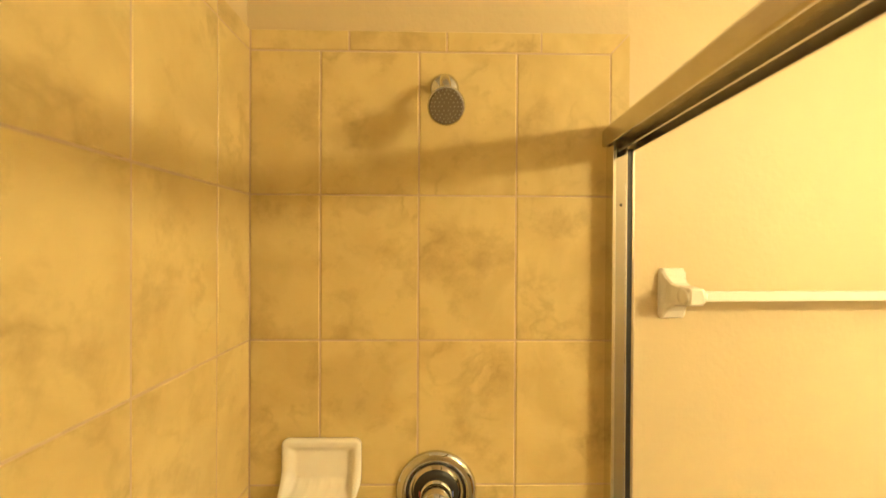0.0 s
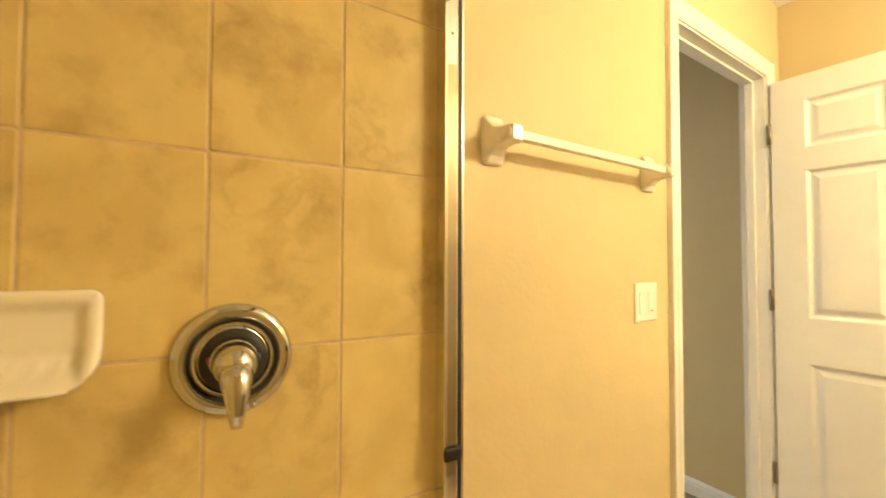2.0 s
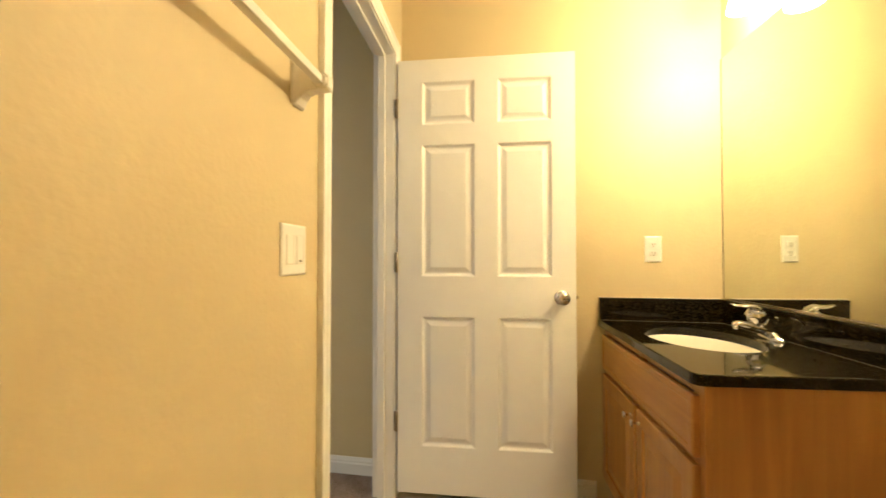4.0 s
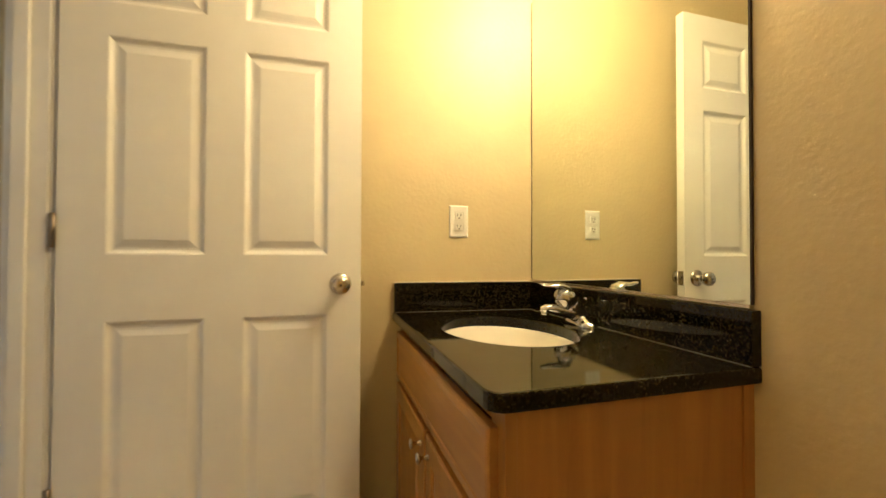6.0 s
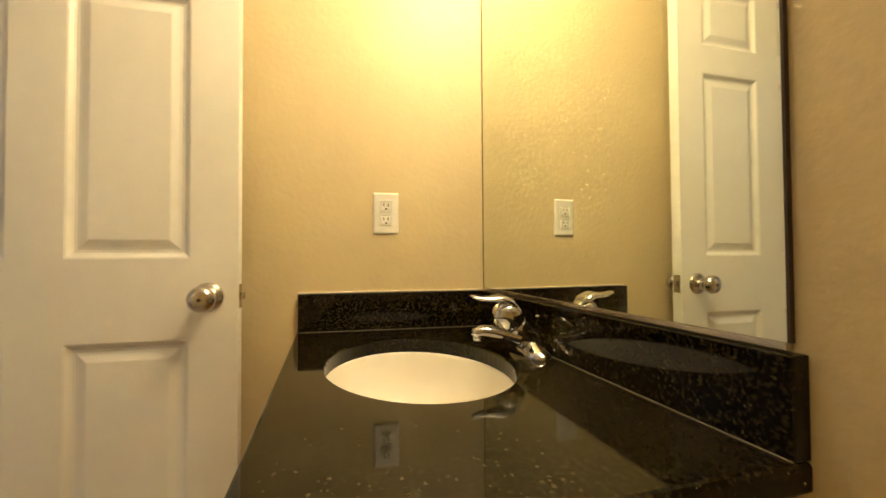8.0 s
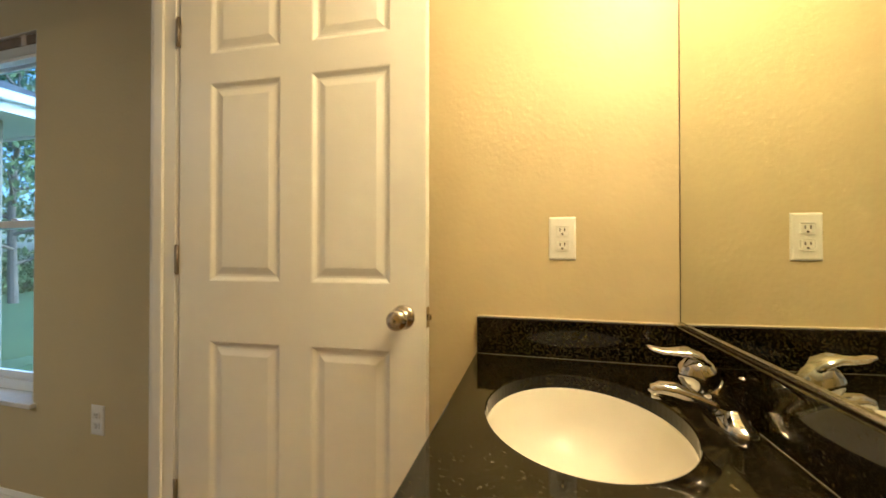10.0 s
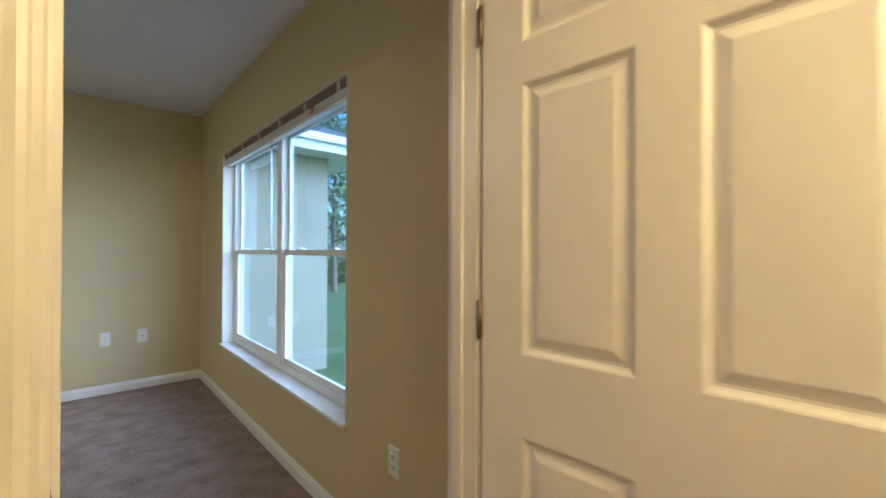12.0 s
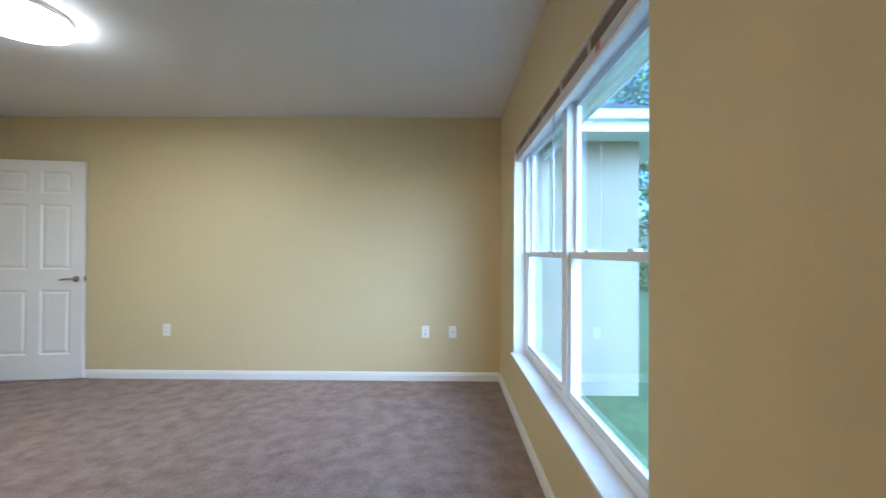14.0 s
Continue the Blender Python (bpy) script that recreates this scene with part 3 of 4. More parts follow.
part("body", fx(lathe([(0.024, -0.012), (0.025, 0.010), (0.0240, 0.026), (0.0245, 0.036), (0.0235, 0.0375), (0.0, 0.0375)], 28, LEAN)), M_CHROME, faucet, "", True)
part("spout", fx(tube([(0, 0.004, 0.026), (0, 0.028, 0.034), (0, 0.055, 0.042), (0, 0.080, 0.048), (0, 0.100, 0.050), (0, 0.111, 0.046), (0, 0.114, 0.040)], [0.026, 0.0235, 0.0195, 0.0165, 0.0150, 0.0135, 0.0110], 22, 0.72)), M_CHROME, faucet, "", True)
part("aerator", fx(lathe([(0.0, 0.0), (0.009, 0.0), (0.0095, 0.008), (0, 0.008)], 18, pose(0, 0.107, 0.032))), M_CHROME, faucet, "", True)
part("seam_ring", fx(lathe([(0.0238, 0.0370), (0.0238, 0.0405), (0, 0.0405)], 28, LEAN)), M_BLACK, faucet, "dark seam below the handle", True)
cap = part("handle", fx(lathe([(0.0262, 0.0400), (0.0290, 0.045), (0.0300, 0.058), (0.0290, 0.070), (0.0245, 0.081), (0.0140, 0.0885), (0, 0.091)], 28, LEAN)), M_CHROME, faucet, "", True)
part("lever", fx(tube([(0, 0.028, 0.088), (0, 0.044, 0.106), (0, 0.062, 0.1135), (0, 0.082, 0.1120), (0, 0.100, 0.1125), (0, 0.114, 0.1165), (0, 0.120, 0.1185)], [0.018, 0.025, 0.0235, 0.0175, 0.0135, 0.0115, 0.007], 18, 0.36)), M_CHROME, cap, "", True)
rod = part("lift_rod", fx(lathe([(0.0025, 0.0), (0.0025, 0.064), (0.0060, 0.067), (0.0060, 0.070), (0, 0.072)], 14, pose(0, -0.021, 0.006))), M_CHROME, faucet, "", True)

# mirror
mirror = empty("mirror", label="large frameless wall mirror standing on the backsplash", category="mirror")
part("mirror_glass", shear(boxes((1.411, XE - 0.0065, YS + 0.0015, YS + 0.0058, 0.921, 1.962))), M_MIRROR, mirror, "silvered glass")
part("edge", shear(boxes((1.4075, 1.4105, YS + 0.0005, YS + 0.0062, 0.921, 1.962))), M_DARK, mirror, "dark ground glass edge")
part("edge", shear(boxes((XE - 0.006, XE - 0.001, YS + 0.0005, YS + 0.0062, 0.921, 1.962))), M_DARK, mirror, "dark ground glass edge")
part("channel", shear(boxes((1.409, XE - 0.003, YS + 0.0005, YS + 0.0105, 0.9145, 0.9205))), M_NICKEL, mirror, "thin metal bottom channel")

# cabinet
FYC = CY0 - 0.030               # face of the cabinet frame
cab = empty("vanity_cabinet", label="honey-stained maple vanity cabinet with two doors", category="cabinet")
CAX = CX0 + 0.018
part("side_panel", square(boxes((CAX, CAX + 0.016, CY1 + 0.025, FYC - 0.020, 0.0, CZ - 0.0305))), M_MAPLE, cab)
part("back_stile", square(boxes((CAX - 0.004, CAX + 0.016, CY1, CY1 + 0.0248, 0.0, CZ - 0.0305))), M_MAPLE, cab)
for x0, x1 in ((CAX - 0.001, CAX + 0.045), (1.782, 1.822), (XE - 0.04, XE - 0.001)):
    part("stile", square(boxes((x0, x1, FYC - 0.0198, FYC, 0.09, CZ - 0.0305), bevel=0.0012)), M_MAPLE, cab)
for z0, z1 in ((0.09, 0.13), (0.572, 0.602), (0.752, CZ - 0.0305)):
    for x0, x1 in ((CAX + 0.0452, 1.7818), (1.8222, XE - 0.0402)):
        part("rail", square(boxes((x0, x1, FYC - 0.0195, FYC - 0.0004, z0, z1))), M_MAPLE_X, cab)
part("carcass", square(boxes((CAX + 0.0162, XE - 0.001, CY1 + 0.003, FYC - 0.0201, 0.09, CZ - 0.20))), M_DARK, cab, "dark cabinet inside")
part("toe_kick", square(boxes((CAX + 0.0162, XE - 0.001, FYC - 0.08, FYC - 0.065, 0.0, 0.0898))), M_DARK, cab)


def front(name, x0, x1, z0, z1, material, raised):
    bm = bmesh.new()
    t = 0.018
    prof = [(0, 0), (0, t - 0.004), (0.003, t - 0.001), (0.007, t)]
    if raised:
        prof += [(0.052, t), (0.056, t - 0.006), (0.062, t - 0.007), (0.090, t - 0.001), (0.094, t - 0.0005)]
    else:
        prof += [(0.020, t), (0.024, t - 0.002), (0.030, t - 0.002)]
    rings_panel(bm, x0, x1, z0, z1, prof, FYC + 0.0004, 1)
    return part(name, square(bm), material, cab)


front("drawer_front", CAX + 0.022, XE - 0.014, 0.594, 0.748, M_MAPLE_X, False)
for x0, x1, kx in ((CAX + 0.022, 1.792, 1.762), (1.810, XE - 0.014, 1.840)):
    d = front("cabinet_door", x0, x1, 0.112, 0.574, M_MAPLE, True)
    part("handle", square(lathe([(0.008, 0.0), (0.007, 0.003), (0.0045, 0.006), (0.0045, 0.017), (0.010, 0.020), (0.0135, 0.024), (0.012, 0.028), (0, 0.030)], 18, pose(kx, FYC + 0.018, 0.53, -90))), M_NICKEL, d, "satin nickel knob", True)

# vanity light above the mirror
LX, LZ = 1.66, 2.115
light = empty("vanity_light", label="bath light bar with three glowing frosted glass shades", category="wall lamp")
bm = boxes((LX - 0.30, LX + 0.30, YS, YS + 0.022, LZ - 0.055, LZ + 0.055), bevel=0.008)
part("back_plate", shear(bm), M_NICKEL, light, "satin nickel back plate")
for i in (-1, 0, 1):
    x = LX + 0.215 * i
    part("arm", shear(tube([(x, YS + 0.02, LZ), (x, YS + 0.055, LZ + 0.012), (x, YS + 0.09, LZ + 0.004), (x, YS + 0.10, LZ - 0.015)], 0.008, 12)), M_NICKEL, light, "", True)
    part("socket", shear(lathe([(0, 0.0), (0.022, -0.002), (0.024, -0.03), (0.022, -0.034), (0, -0.034)], 20, pose(x, YS + 0.10, LZ - 0.012))), M_NICKEL, light, "", True)
    sh = part("shade", shear(lathe([(0.024, -0.028), (0.034, -0.040), (0.048, -0.065), (0.056, -0.100), (0.060, -0.118), (0.058, -0.118), (0.053, -0.100), (0.045, -0.066), (0.031, -0.042), (0.024, -0.031)], 28, pose(x, YS + 0.10, LZ - 0.012))), M_SHADE, light, "glowing frosted glass shade", True)
    sh.visible_shadow = False
    lamp("vanity_bulb", "POINT", pose(x, YS + 0.10 + SH * (x - XE), LZ - 0.085), BULB, WARM, soft=0.045)


# ---- plates ----
def outlet_plate(m, label, kind="duplex"):
    """A wall plate in the xz plane, facing local -y."""
    o = empty("wall_outlet" if kind != "switch" else "light_switch", m, label=label, category="outlet" if kind != "switch" else "switch")
    w = 0.058 if kind == "switch" else 0.035
    bm = bmesh.new()
    rings_panel(bm, -w, w, -0.0575, 0.0575, [(0, 0), (0, 0.002), (0.003, 0.0045), (0.006, 0.0052)], 0, -1)
    part("plate", bm, M_PLASTIC, o)
    if kind == "duplex":
        for z in (-0.0195, 0.0195):
            bm = bmesh.new()
            box(bm, -0.0165, 0.0165, -0.0075, -0.0045, z - 0.0135, z + 0.0135, bevel=0.004)
            f = part("receptacle", bm, M_PLASTIC, o)
            for x in (-0.006, 0.006):
                part("slot", boxes((x - 0.0012, x + 0.0012, -0.0085, -0.0076, z - 0.001, z + 0.008)), M_DARK, f)
            part("slot", lathe([(0, 0), (0.0028, 0), (0.0028, 0.001), (0, 0.001)], 10, pose(0, -0.0076, z - 0.0075, 90)), M_DARK, f)
        part("screw", lathe([(0, 0.0), (0.003, 0.0), (0.003, 0.001), (0, 0.0016)], 10, pose(0, -0.0052, 0, 90)), M_PLASTIC, o)
    elif kind == "cable":
        part("jack", lathe([(0.0065, 0.0), (0.0065, 0.003), (0.004, 0.004), (0.004, 0.010), (0, 0.010)], 12, pose(0, -0.0052, 0, 90)), M_NICKEL, o)
    else:
        for x in (-0.023, 0.023):
            r = part("rocker", boxes((x - 0.0165, x + 0.0165, -0.0066, -0.0045, -0.033, 0.033), bevel=0.002), M_PLASTIC, o)
        part("pilot", boxes((0.019, 0.029, -0.0078, -0.0067, -0.027, -0.023)), M_DARK, o)
    return o


outlet_plate(pose(XE, -0.248, 1.131, 0, 0, -90), "white duplex outlet on the beige wall above the backsplash")
outlet_plate(pose(XE, 1.488, 0.442, 0, 0, -90), "white duplex outlet low on the wall near the window")
outlet_plate(pose(1.517, YN, 0.472), "white duplex outlet low on the far bedroom wall")
outlet_plate(pose(1.776, YN, 0.472), "white cable plate low on the far bedroom wall", "cable")
outlet_plate(pose(-0.975, YN, 0.475), "white duplex outlet low on the wall beside the bedroom door")
outlet_plate(NW @ pose(0.697, 0, 1.112), "white double light switch beside the bathroom doorway", "switch")

# ---- towel bar ----
bar = empty("towel_bar", NW, label="white ceramic towel bar mounted on the beige wall", category="towel bar")
TU0, TU1, TZ = 0.098, 0.708, 1.494
for u, s in ((TU0, 1), (TU1, -1)):
    bm = bmesh.new()
    rings = []
    for k, y, hx, hz in ((0, 0.0, 0.0285, 0.053), (1, -0.006, 0.0285, 0.053), (2, -0.011, 0.0265, 0.050), (3, -0.018, 0.022, 0.036), (4, -0.030, 0.0185, 0.024), (5, -0.045, 0.0165, 0.0195), (6, -0.070, 0.0160, 0.0175), (7, -0.080, 0.0150, 0.0165), (8, -0.083, 0.012, 0.0135)):
        rings.append([bm.verts.new((u + sx * hx * c1, y, TZ + sz * hz * c2)) for sx, sz, c1, c2 in ((-1, -1, 0.82, 1), (1, -1, 0.82, 1), (1, -1, 1, 0.86), (1, 1, 1, 0.86), (1, 1, 0.82, 1), (-1, 1, 0.82, 1), (-1, 1, 1, 0.86), (-1, -1, 1, 0.86))])
    for a, b in zip(rings, rings[1:]):
        for i in range(8):
            bm.faces.new((a[i], a[(i + 1) % 8], b[(i + 1) % 8], b[i]))
    bm.faces.new(rings[0])
    bm.faces.new(rings[-1])
    post = part("bracket", bm, M_CERAMIC, bar, "glazed ceramic bracket")
    part("collar", lathe([(0, -0.020), (0.014, -0.0198), (0.0165, -0.017), (0.0165, 0.021), (0.0145, 0.024), (0, 0.0242)], 24, pose(u, -0.064, TZ, 0, 90 * s)), M_CERAMIC, post, "", True)
part("rod", boxes((TU0 + 0.024, TU1 - 0.024, -0.0735, -0.0545, TZ - 0.0095, TZ + 0.0095), bevel=0.002), M_PLASTIC, bar, "white square plastic rod")

# ---- paper holder ----
ph = empty("paper_holder", NW @ pose(0.40, 0, 0.528), label="white ceramic toilet paper holder on the wall", category="paper holder")
for u in (-0.078, 0.078):
    part("post", boxes((u - 0.014, u + 0.014, -0.075, -0.0145, -0.03, 0.045), bevel=0.008), M_CERAMIC, ph)
bm = bmesh.new()
rings_panel(bm, -0.095, 0.095, -0.06, 0.06, [(0, 0), (0, 0.008), (0.006, 0.014), (0.014, 0.0145), (0.026, 0.006)], 0, -1)
part("plate", bm, M_CERAMIC, ph)
part("roller", lathe([(0, -0.064), (0.011, -0.064), (0.011, 0.064), (0, 0.064)], 16, pose(0, -0.055, 0.012, 0, 90)), M_PLASTIC, ph, "", True)

# ---- shower ----
PAN = 0.11
pan = empty("shower_pan", label="white enamel shower pan with a low curb", category="shower pan")
part("base", boxes((XW + 0.001, 0.345, YS - 0.15, YT - 0.002, 0.0, 0.045)), M_TUB, pan)
part("curb", boxes((0.3455, 0.432, YS - 0.10, YT - 0.002, 0.0, PAN), bevel=0.012), M_TUB, pan)
part("drain", lathe([(0, 0.045), (0.045, 0.0455), (0.048, 0.047), (0.04, 0.049), (0, 0.048)], 24, pose(0.0, 0.1, 0)), M_CHROME, pan, "chrome drain", True)

enc = empty("shower_door_frame", label="bright aluminium sliding shower door header and wall jamb", category="shower frame")
HX0, HX1, HZ0, HZ1 = 0.366, 0.424, 1.786, 1.846
HEAD = [(HX0, HZ0 + 0.012), (HX0 - 0.003, HZ0 + 0.016), (HX0 - 0.003, HZ0 + 0.044), (HX0 + 0.004, HZ0 + 0.052), (HX0 + 0.012, HZ1), (HX1 - 0.010, HZ1), (HX1 - 0.002, HZ0 + 0.052), (HX1, HZ0 + 0.03), (HX1, HZ0), (HX1 - 0.004, HZ0), (HX1 - 0.004, HZ0 + 0.022), (HX0 + 0.031, HZ0 + 0.022), (HX0 + 0.031, HZ0 + 0.002), (HX0 + 0.027, HZ0 + 0.002), (HX0 + 0.027, HZ0 + 0.022), (HX0 + 0.004, HZ0 + 0.022), (HX0 + 0.004, HZ0 + 0.012)]
bm = bmesh.new()
y_a, y_b = YT - 0.003, YS - 0.13
a = [bm.verts.new((x, y_a, z)) for x, z in HEAD]
b = [bm.verts.new((x - 0.06 * (y_a - y_b), y_b, z)) for x, z in HEAD]
for i in range(len(HEAD)):
    bm.faces.new((a[i], a[(i + 1) % len(HEAD)], b[(i + 1) % len(HEAD)], b[i]))
bm.faces.new(a)
bm.faces.new(b)
part("header", bm, M_HEADER, enc, "aluminium header track toned for its dark bronze reflection")
part("wall_jamb", boxes((HX0 + 0.006, HX0 + 0.0125, YT - 0.036, YT - 0.001, PAN + 0.02, HZ0 + 0.02), (HX0 + 0.0125, HX1 - 0.016, YT - 0.008, YT - 0.001, PAN + 0.02, HZ0 + 0.02), bevel=0.001), M_ALU, enc)
part("wall_jamb", boxes((HX0 + 0.0335, HX0 + 0.0365, YT - 0.034, YT - 0.0085, PAN + 0.02, HZ0 + 0.018), bevel=0.001), M_ALU, enc)
part("wall_jamb", boxes((HX0 + 0.0500, HX0 + 0.0560, YT - 0.026, YT - 0.0010, PAN + 0.02, HZ0 + 0.004), bevel=0.001), M_ALU, enc)
part("jamb_flange", boxes((HX0 + 0.0125, HX0 + 0.0335, YT - 0.0345, YT - 0.0315, PAN + 0.02, HZ0 + 0.018), bevel=0.001), M_CHROME, enc, "polished jamb face")
# black strip in place of the dark reflection in the polished jamb
part("reflection_strip", boxes((HX0 + 0.0368, HX0 + 0.0497, YT - 0.024, YT - 0.0085, PAN + 0.02, HZ0 + 0.004)), M_BLACK, enc, "black strip drawn for a dark reflection in the jamb")
part("bumper", boxes((HX0 + 0.004, HX0 + 0.042, YT - 0.044, YT - 0.0348, 0.858, 0.882), bevel=0.004), M_BLACK, enc, "black rubber bumper")
part("screw", lathe([(0, 0.0015), (0.002, 0.0012), (0.003, 0.0), (0, 0.0)], 10, pose(HX0 + 0.023, YT - 0.0345, 1.675, 90)), M_DARK, enc)
part("sill_track", boxes((HX0, HX1, YS - 0.1, YT - 0.04, PAN, PAN + 0.02), bevel=0.003), M_ALU, enc)

# shower head on its arm
head = empty("shower_fixture", label="chrome shower head on a bent arm from the tiled wall", category="shower head")
part("escutcheon", lathe([(0.030, 0.0), (0.029, 0.004), (0.020, 0.010), (0.012, 0.013), (0, 0.013)], 28, pose(0.034, YT, 1.918, 90)), M_CHROME, head, "", True)
part("arm", tube([(0.034, YT - 0.005, 1.918), (0.034, 0.772, 1.921), (0.034, 0.753, 1.916), (0.035, 0.734, 1.900), (0.035, 0.722, 1.878)], 0.0105, 14), M_CHROME, head, "", True)
aim = look((0.035, 0.712, 1.857), (0.036, 0.20, 1.60)) @ Matrix.Scale(1.10, 4)
hd = part("head", lathe([(0, -0.030), (0.012, -0.028), (0.014, -0.020), (0.016, -0.010), (0.021, 0.004), (0.028, 0.022), (0.0305, 0.034), (0.0305, 0.040), (0.028, 0.043)], 32, aim @ pose(0, 0, 0, 180)), M_CHROME, head, "", True)
face = part("spray_face", lathe([(0.0285, 0.0425), (0.026, 0.0442), (0, 0.0445)], 32, aim @ pose(0, 0, 0, 180)), mat("grey_spray_face", (0.16, 0.14, 0.11), 0.4, var=0.05), hd, "grey rubber spray face")
M_NUB = mat("rubber_nozzle", (0.30, 0.27, 0.22), 0.5, var=0.05)
for r, n in ((0.007, 6), (0.013, 12), (0.019, 18), (0.0245, 24)):
    bm = bmesh.new()
    for i in range(n):
        lathe([(0.0012, 0.0440), (0.0008, 0.0462), (0, 0.0462)], 6, aim @ pose(0, 0, 0, 180) @ pose(r * math.cos(6.2832 * i / n), r * math.sin(6.2832 * i / n), 0), bm=bm)
    part("nozzle_ring", bm, M_NUB, hd)

# valve
valve = empty("shower_valve", label="polished chrome round shower valve with a lever handle", category="shower valve")
VP = pose(0.021, YT, 1.083, 90)
part("escutcheon", lathe([(0.083, 0.0), (0.084, 0.004), (0.080, 0.010), (0.070, 0.0145), (0.062, 0.0125), (0.059, 0.006), (0.055, 0.003), (0.050, 0.004), (0.046, 0.010), (0.0, 0.011)], 56, VP), M_CHROME, valve, "", True)
part("dial", lathe([(0.047, 0.0095), (0.045, 0.0128), (0.034, 0.0150), (0.030, 0.0150)], 40, VP), M_BLACK, valve, "black dial ring", True)
# black ring painting the dark reflection in the chrome plate
part("reflection_ring", lathe([(0.0625, 0.0118), (0.0615, 0.0132), (0.0588, 0.0082), (0.0578, 0.0060)], 48, VP), M_BLACK, valve, "black ring drawn for a dark reflection", True)
part("cone", lathe([(0.034, 0.012), (0.033, 0.017), (0.032, 0.030), (0, 0.031)], 40, VP), M_CHROME, valve, "", True)
hub = part("handle", lathe([(0.031, 0.031), (0.031, 0.042), (0.028, 0.056), (0.020, 0.068), (0.008, 0.074), (0, 0.075)], 36, VP), M_CHROME, valve, "", True)
part("lever", tube([(0.021, YT - 0.052, 1.087), (0.021, YT - 0.070, 1.066), (0.021, YT - 0.080, 1.046), (0.021, YT - 0.084, 1.026), (0.021, YT - 0.084, 1.008)], [0.023, 0.021, 0.0155, 0.011, 0.0075], 20, 0.85), M_CHROME, hub, "", True)
part("index_dot", lathe([(0.0, 0.0), (0.006, 0.0), (0.005, 0.002), (0, 0.0024)], 14, VP @ pose(-0.033, 0.004, 0.022, 0, -80)), mat("red_index", (0.35, 0.03, 0.02), 0.3, var=0.05), hub, "red temperature mark")
part("index_dot", lathe([(0.0, 0.0), (0.006, 0.0), (0.005, 0.002), (0, 0.0024)], 14, VP @ pose(0.033, 0.004, 0.022, 0, 80)), mat("blue_index", (0.02, 0.04, 0.25), 0.3, var=0.05), hub, "blue temperature mark")


# soap dish
def soap_dish():
    """A rounded frame whose lower edge runs out into a ribbed lip."""
    d = empty("soap_dish", pose(-0.215, YT, 1.134), label="white glazed ceramic soap dish set in the tiles", category="soap dish")
    nx, nz, w, h = 44, 30, 0.163, 0.119
    bm = bmesh.new()
    grid = []
    for j in range(nz + 1):
        row = []
        v = j / nz
        for i in range(nx + 1):
            u = i / nx
            x, z = (u - 0.5) * w, (v - 0.5) * h
            ex, ez = min(u, 1 - u) * w, min(v, 1 - v) * h
            lip = max(0.0, (0.46 - v) / 0.46)
            out = 0.014 + 0.052 * lip ** 1.35
            e = min(ex, ez if v > 0.5 else ez + 0.004)
            rim = 1.0 if e < 0.011 else max(0.0, 1 - (e - 0.011) / 0.018)
            rim = rim * rim * (3 - 2 * rim)
            floor = 0.004 + 0.043 * max(0.0, (0.34 - v) / 0.34) ** 1.5
            if 0.06 < v < 0.30 and 0.14 < u < 0.86:
                floor += 0.0028 * max(0.0, math.sin(u * 46.0 - v * 9)) * min(1.0, (v - 0.06) / 0.05, (0.30 - v) / 0.06)
            y = floor + (out - floor) * rim
            k = 0.014 if v > 0.5 else 0.034
            if ex < k and ez < k:
                q = math.hypot(k - ex, k - ez)
                if q > k:
                    f = k / q
                    x = math.copysign(abs(x) - (k - ex) * (1 - f), x)
                    z = math.copysign(abs(z) - (k - ez) * (1 - f), z)
            edge = min(1.0, e / 0.004)
            row.append(bm.verts.new((x, -y * (0.55 + 0.45 * edge) if e < 0.004 else -y, z)))
        grid.append(row)
    for j in range(nz):
        for i in range(nx):
            bm.faces.new((grid[j][i], grid[j][i + 1], grid[j + 1][i + 1], grid[j + 1][i]))
    rim = [grid[0][i] for i in range(nx + 1)] + [grid[j][nx] for j in range(1, nz + 1)] + [grid[nz][i] for i in range(nx - 1, -1, -1)] + [grid[j][0] for j in range(nz - 1, 0, -1)]
    back = [bm.verts.new((v.co.x, 0.0, v.co.z if v.co.z > -0.05 else v.co.z + 0.012)) for v in rim]
    for i in range(len(rim)):
        k = (i + 1) % len(rim)
        bm.faces.new((rim[i], rim[k], back[k], back[i]))
    bm.faces.new(back)
    part("dish", bm, M_CERAMIC, d, "", True)


soap_dish()

# ---- window ----
win = empty("window_1", label="white vinyl twin single-hung window with marble sill", category="window", kind="structure")
GX = XE + 0.085                  # inner face of the vinyl frame
for y0, y1 in ((WY0, WY0 + 0.004), (WY1 - 0.004, WY1)):
    part("reveal", boxes((XE + 0.001, GX, y0, y1, WZ0, WZ1)), M_TRIM, win, "white plastered return")
part("reveal", boxes((XE + 0.001, GX, WY0 + 0.004, WY1 - 0.004, WZ1 - 0.004, WZ1)), M_TRIM, win, "white plastered return")
part("window_sill", boxes((XE - 0.022, GX + 0.01, WY0 - 0.016, WY1 + 0.022, WZ0 - 0.0215, WZ0), bevel=0.004), M_SILL, win, "pale marble window sill")
YM = (WY0 + WY1) / 2
FW = 0.038
part("window_frame", boxes((GX, GX + 0.075, WY0, WY0 + FW, WZ0, WZ1), (GX, GX + 0.075, WY1 - FW, WY1, WZ0, WZ1), (GX, GX + 0.075, WY0 + FW, WY1 - FW, WZ0, WZ0 + 0.045), (GX, GX + 0.075, WY0 + FW, WY1 - FW, WZ1 - FW, WZ1), bevel=0.003), M_VINYL, win)
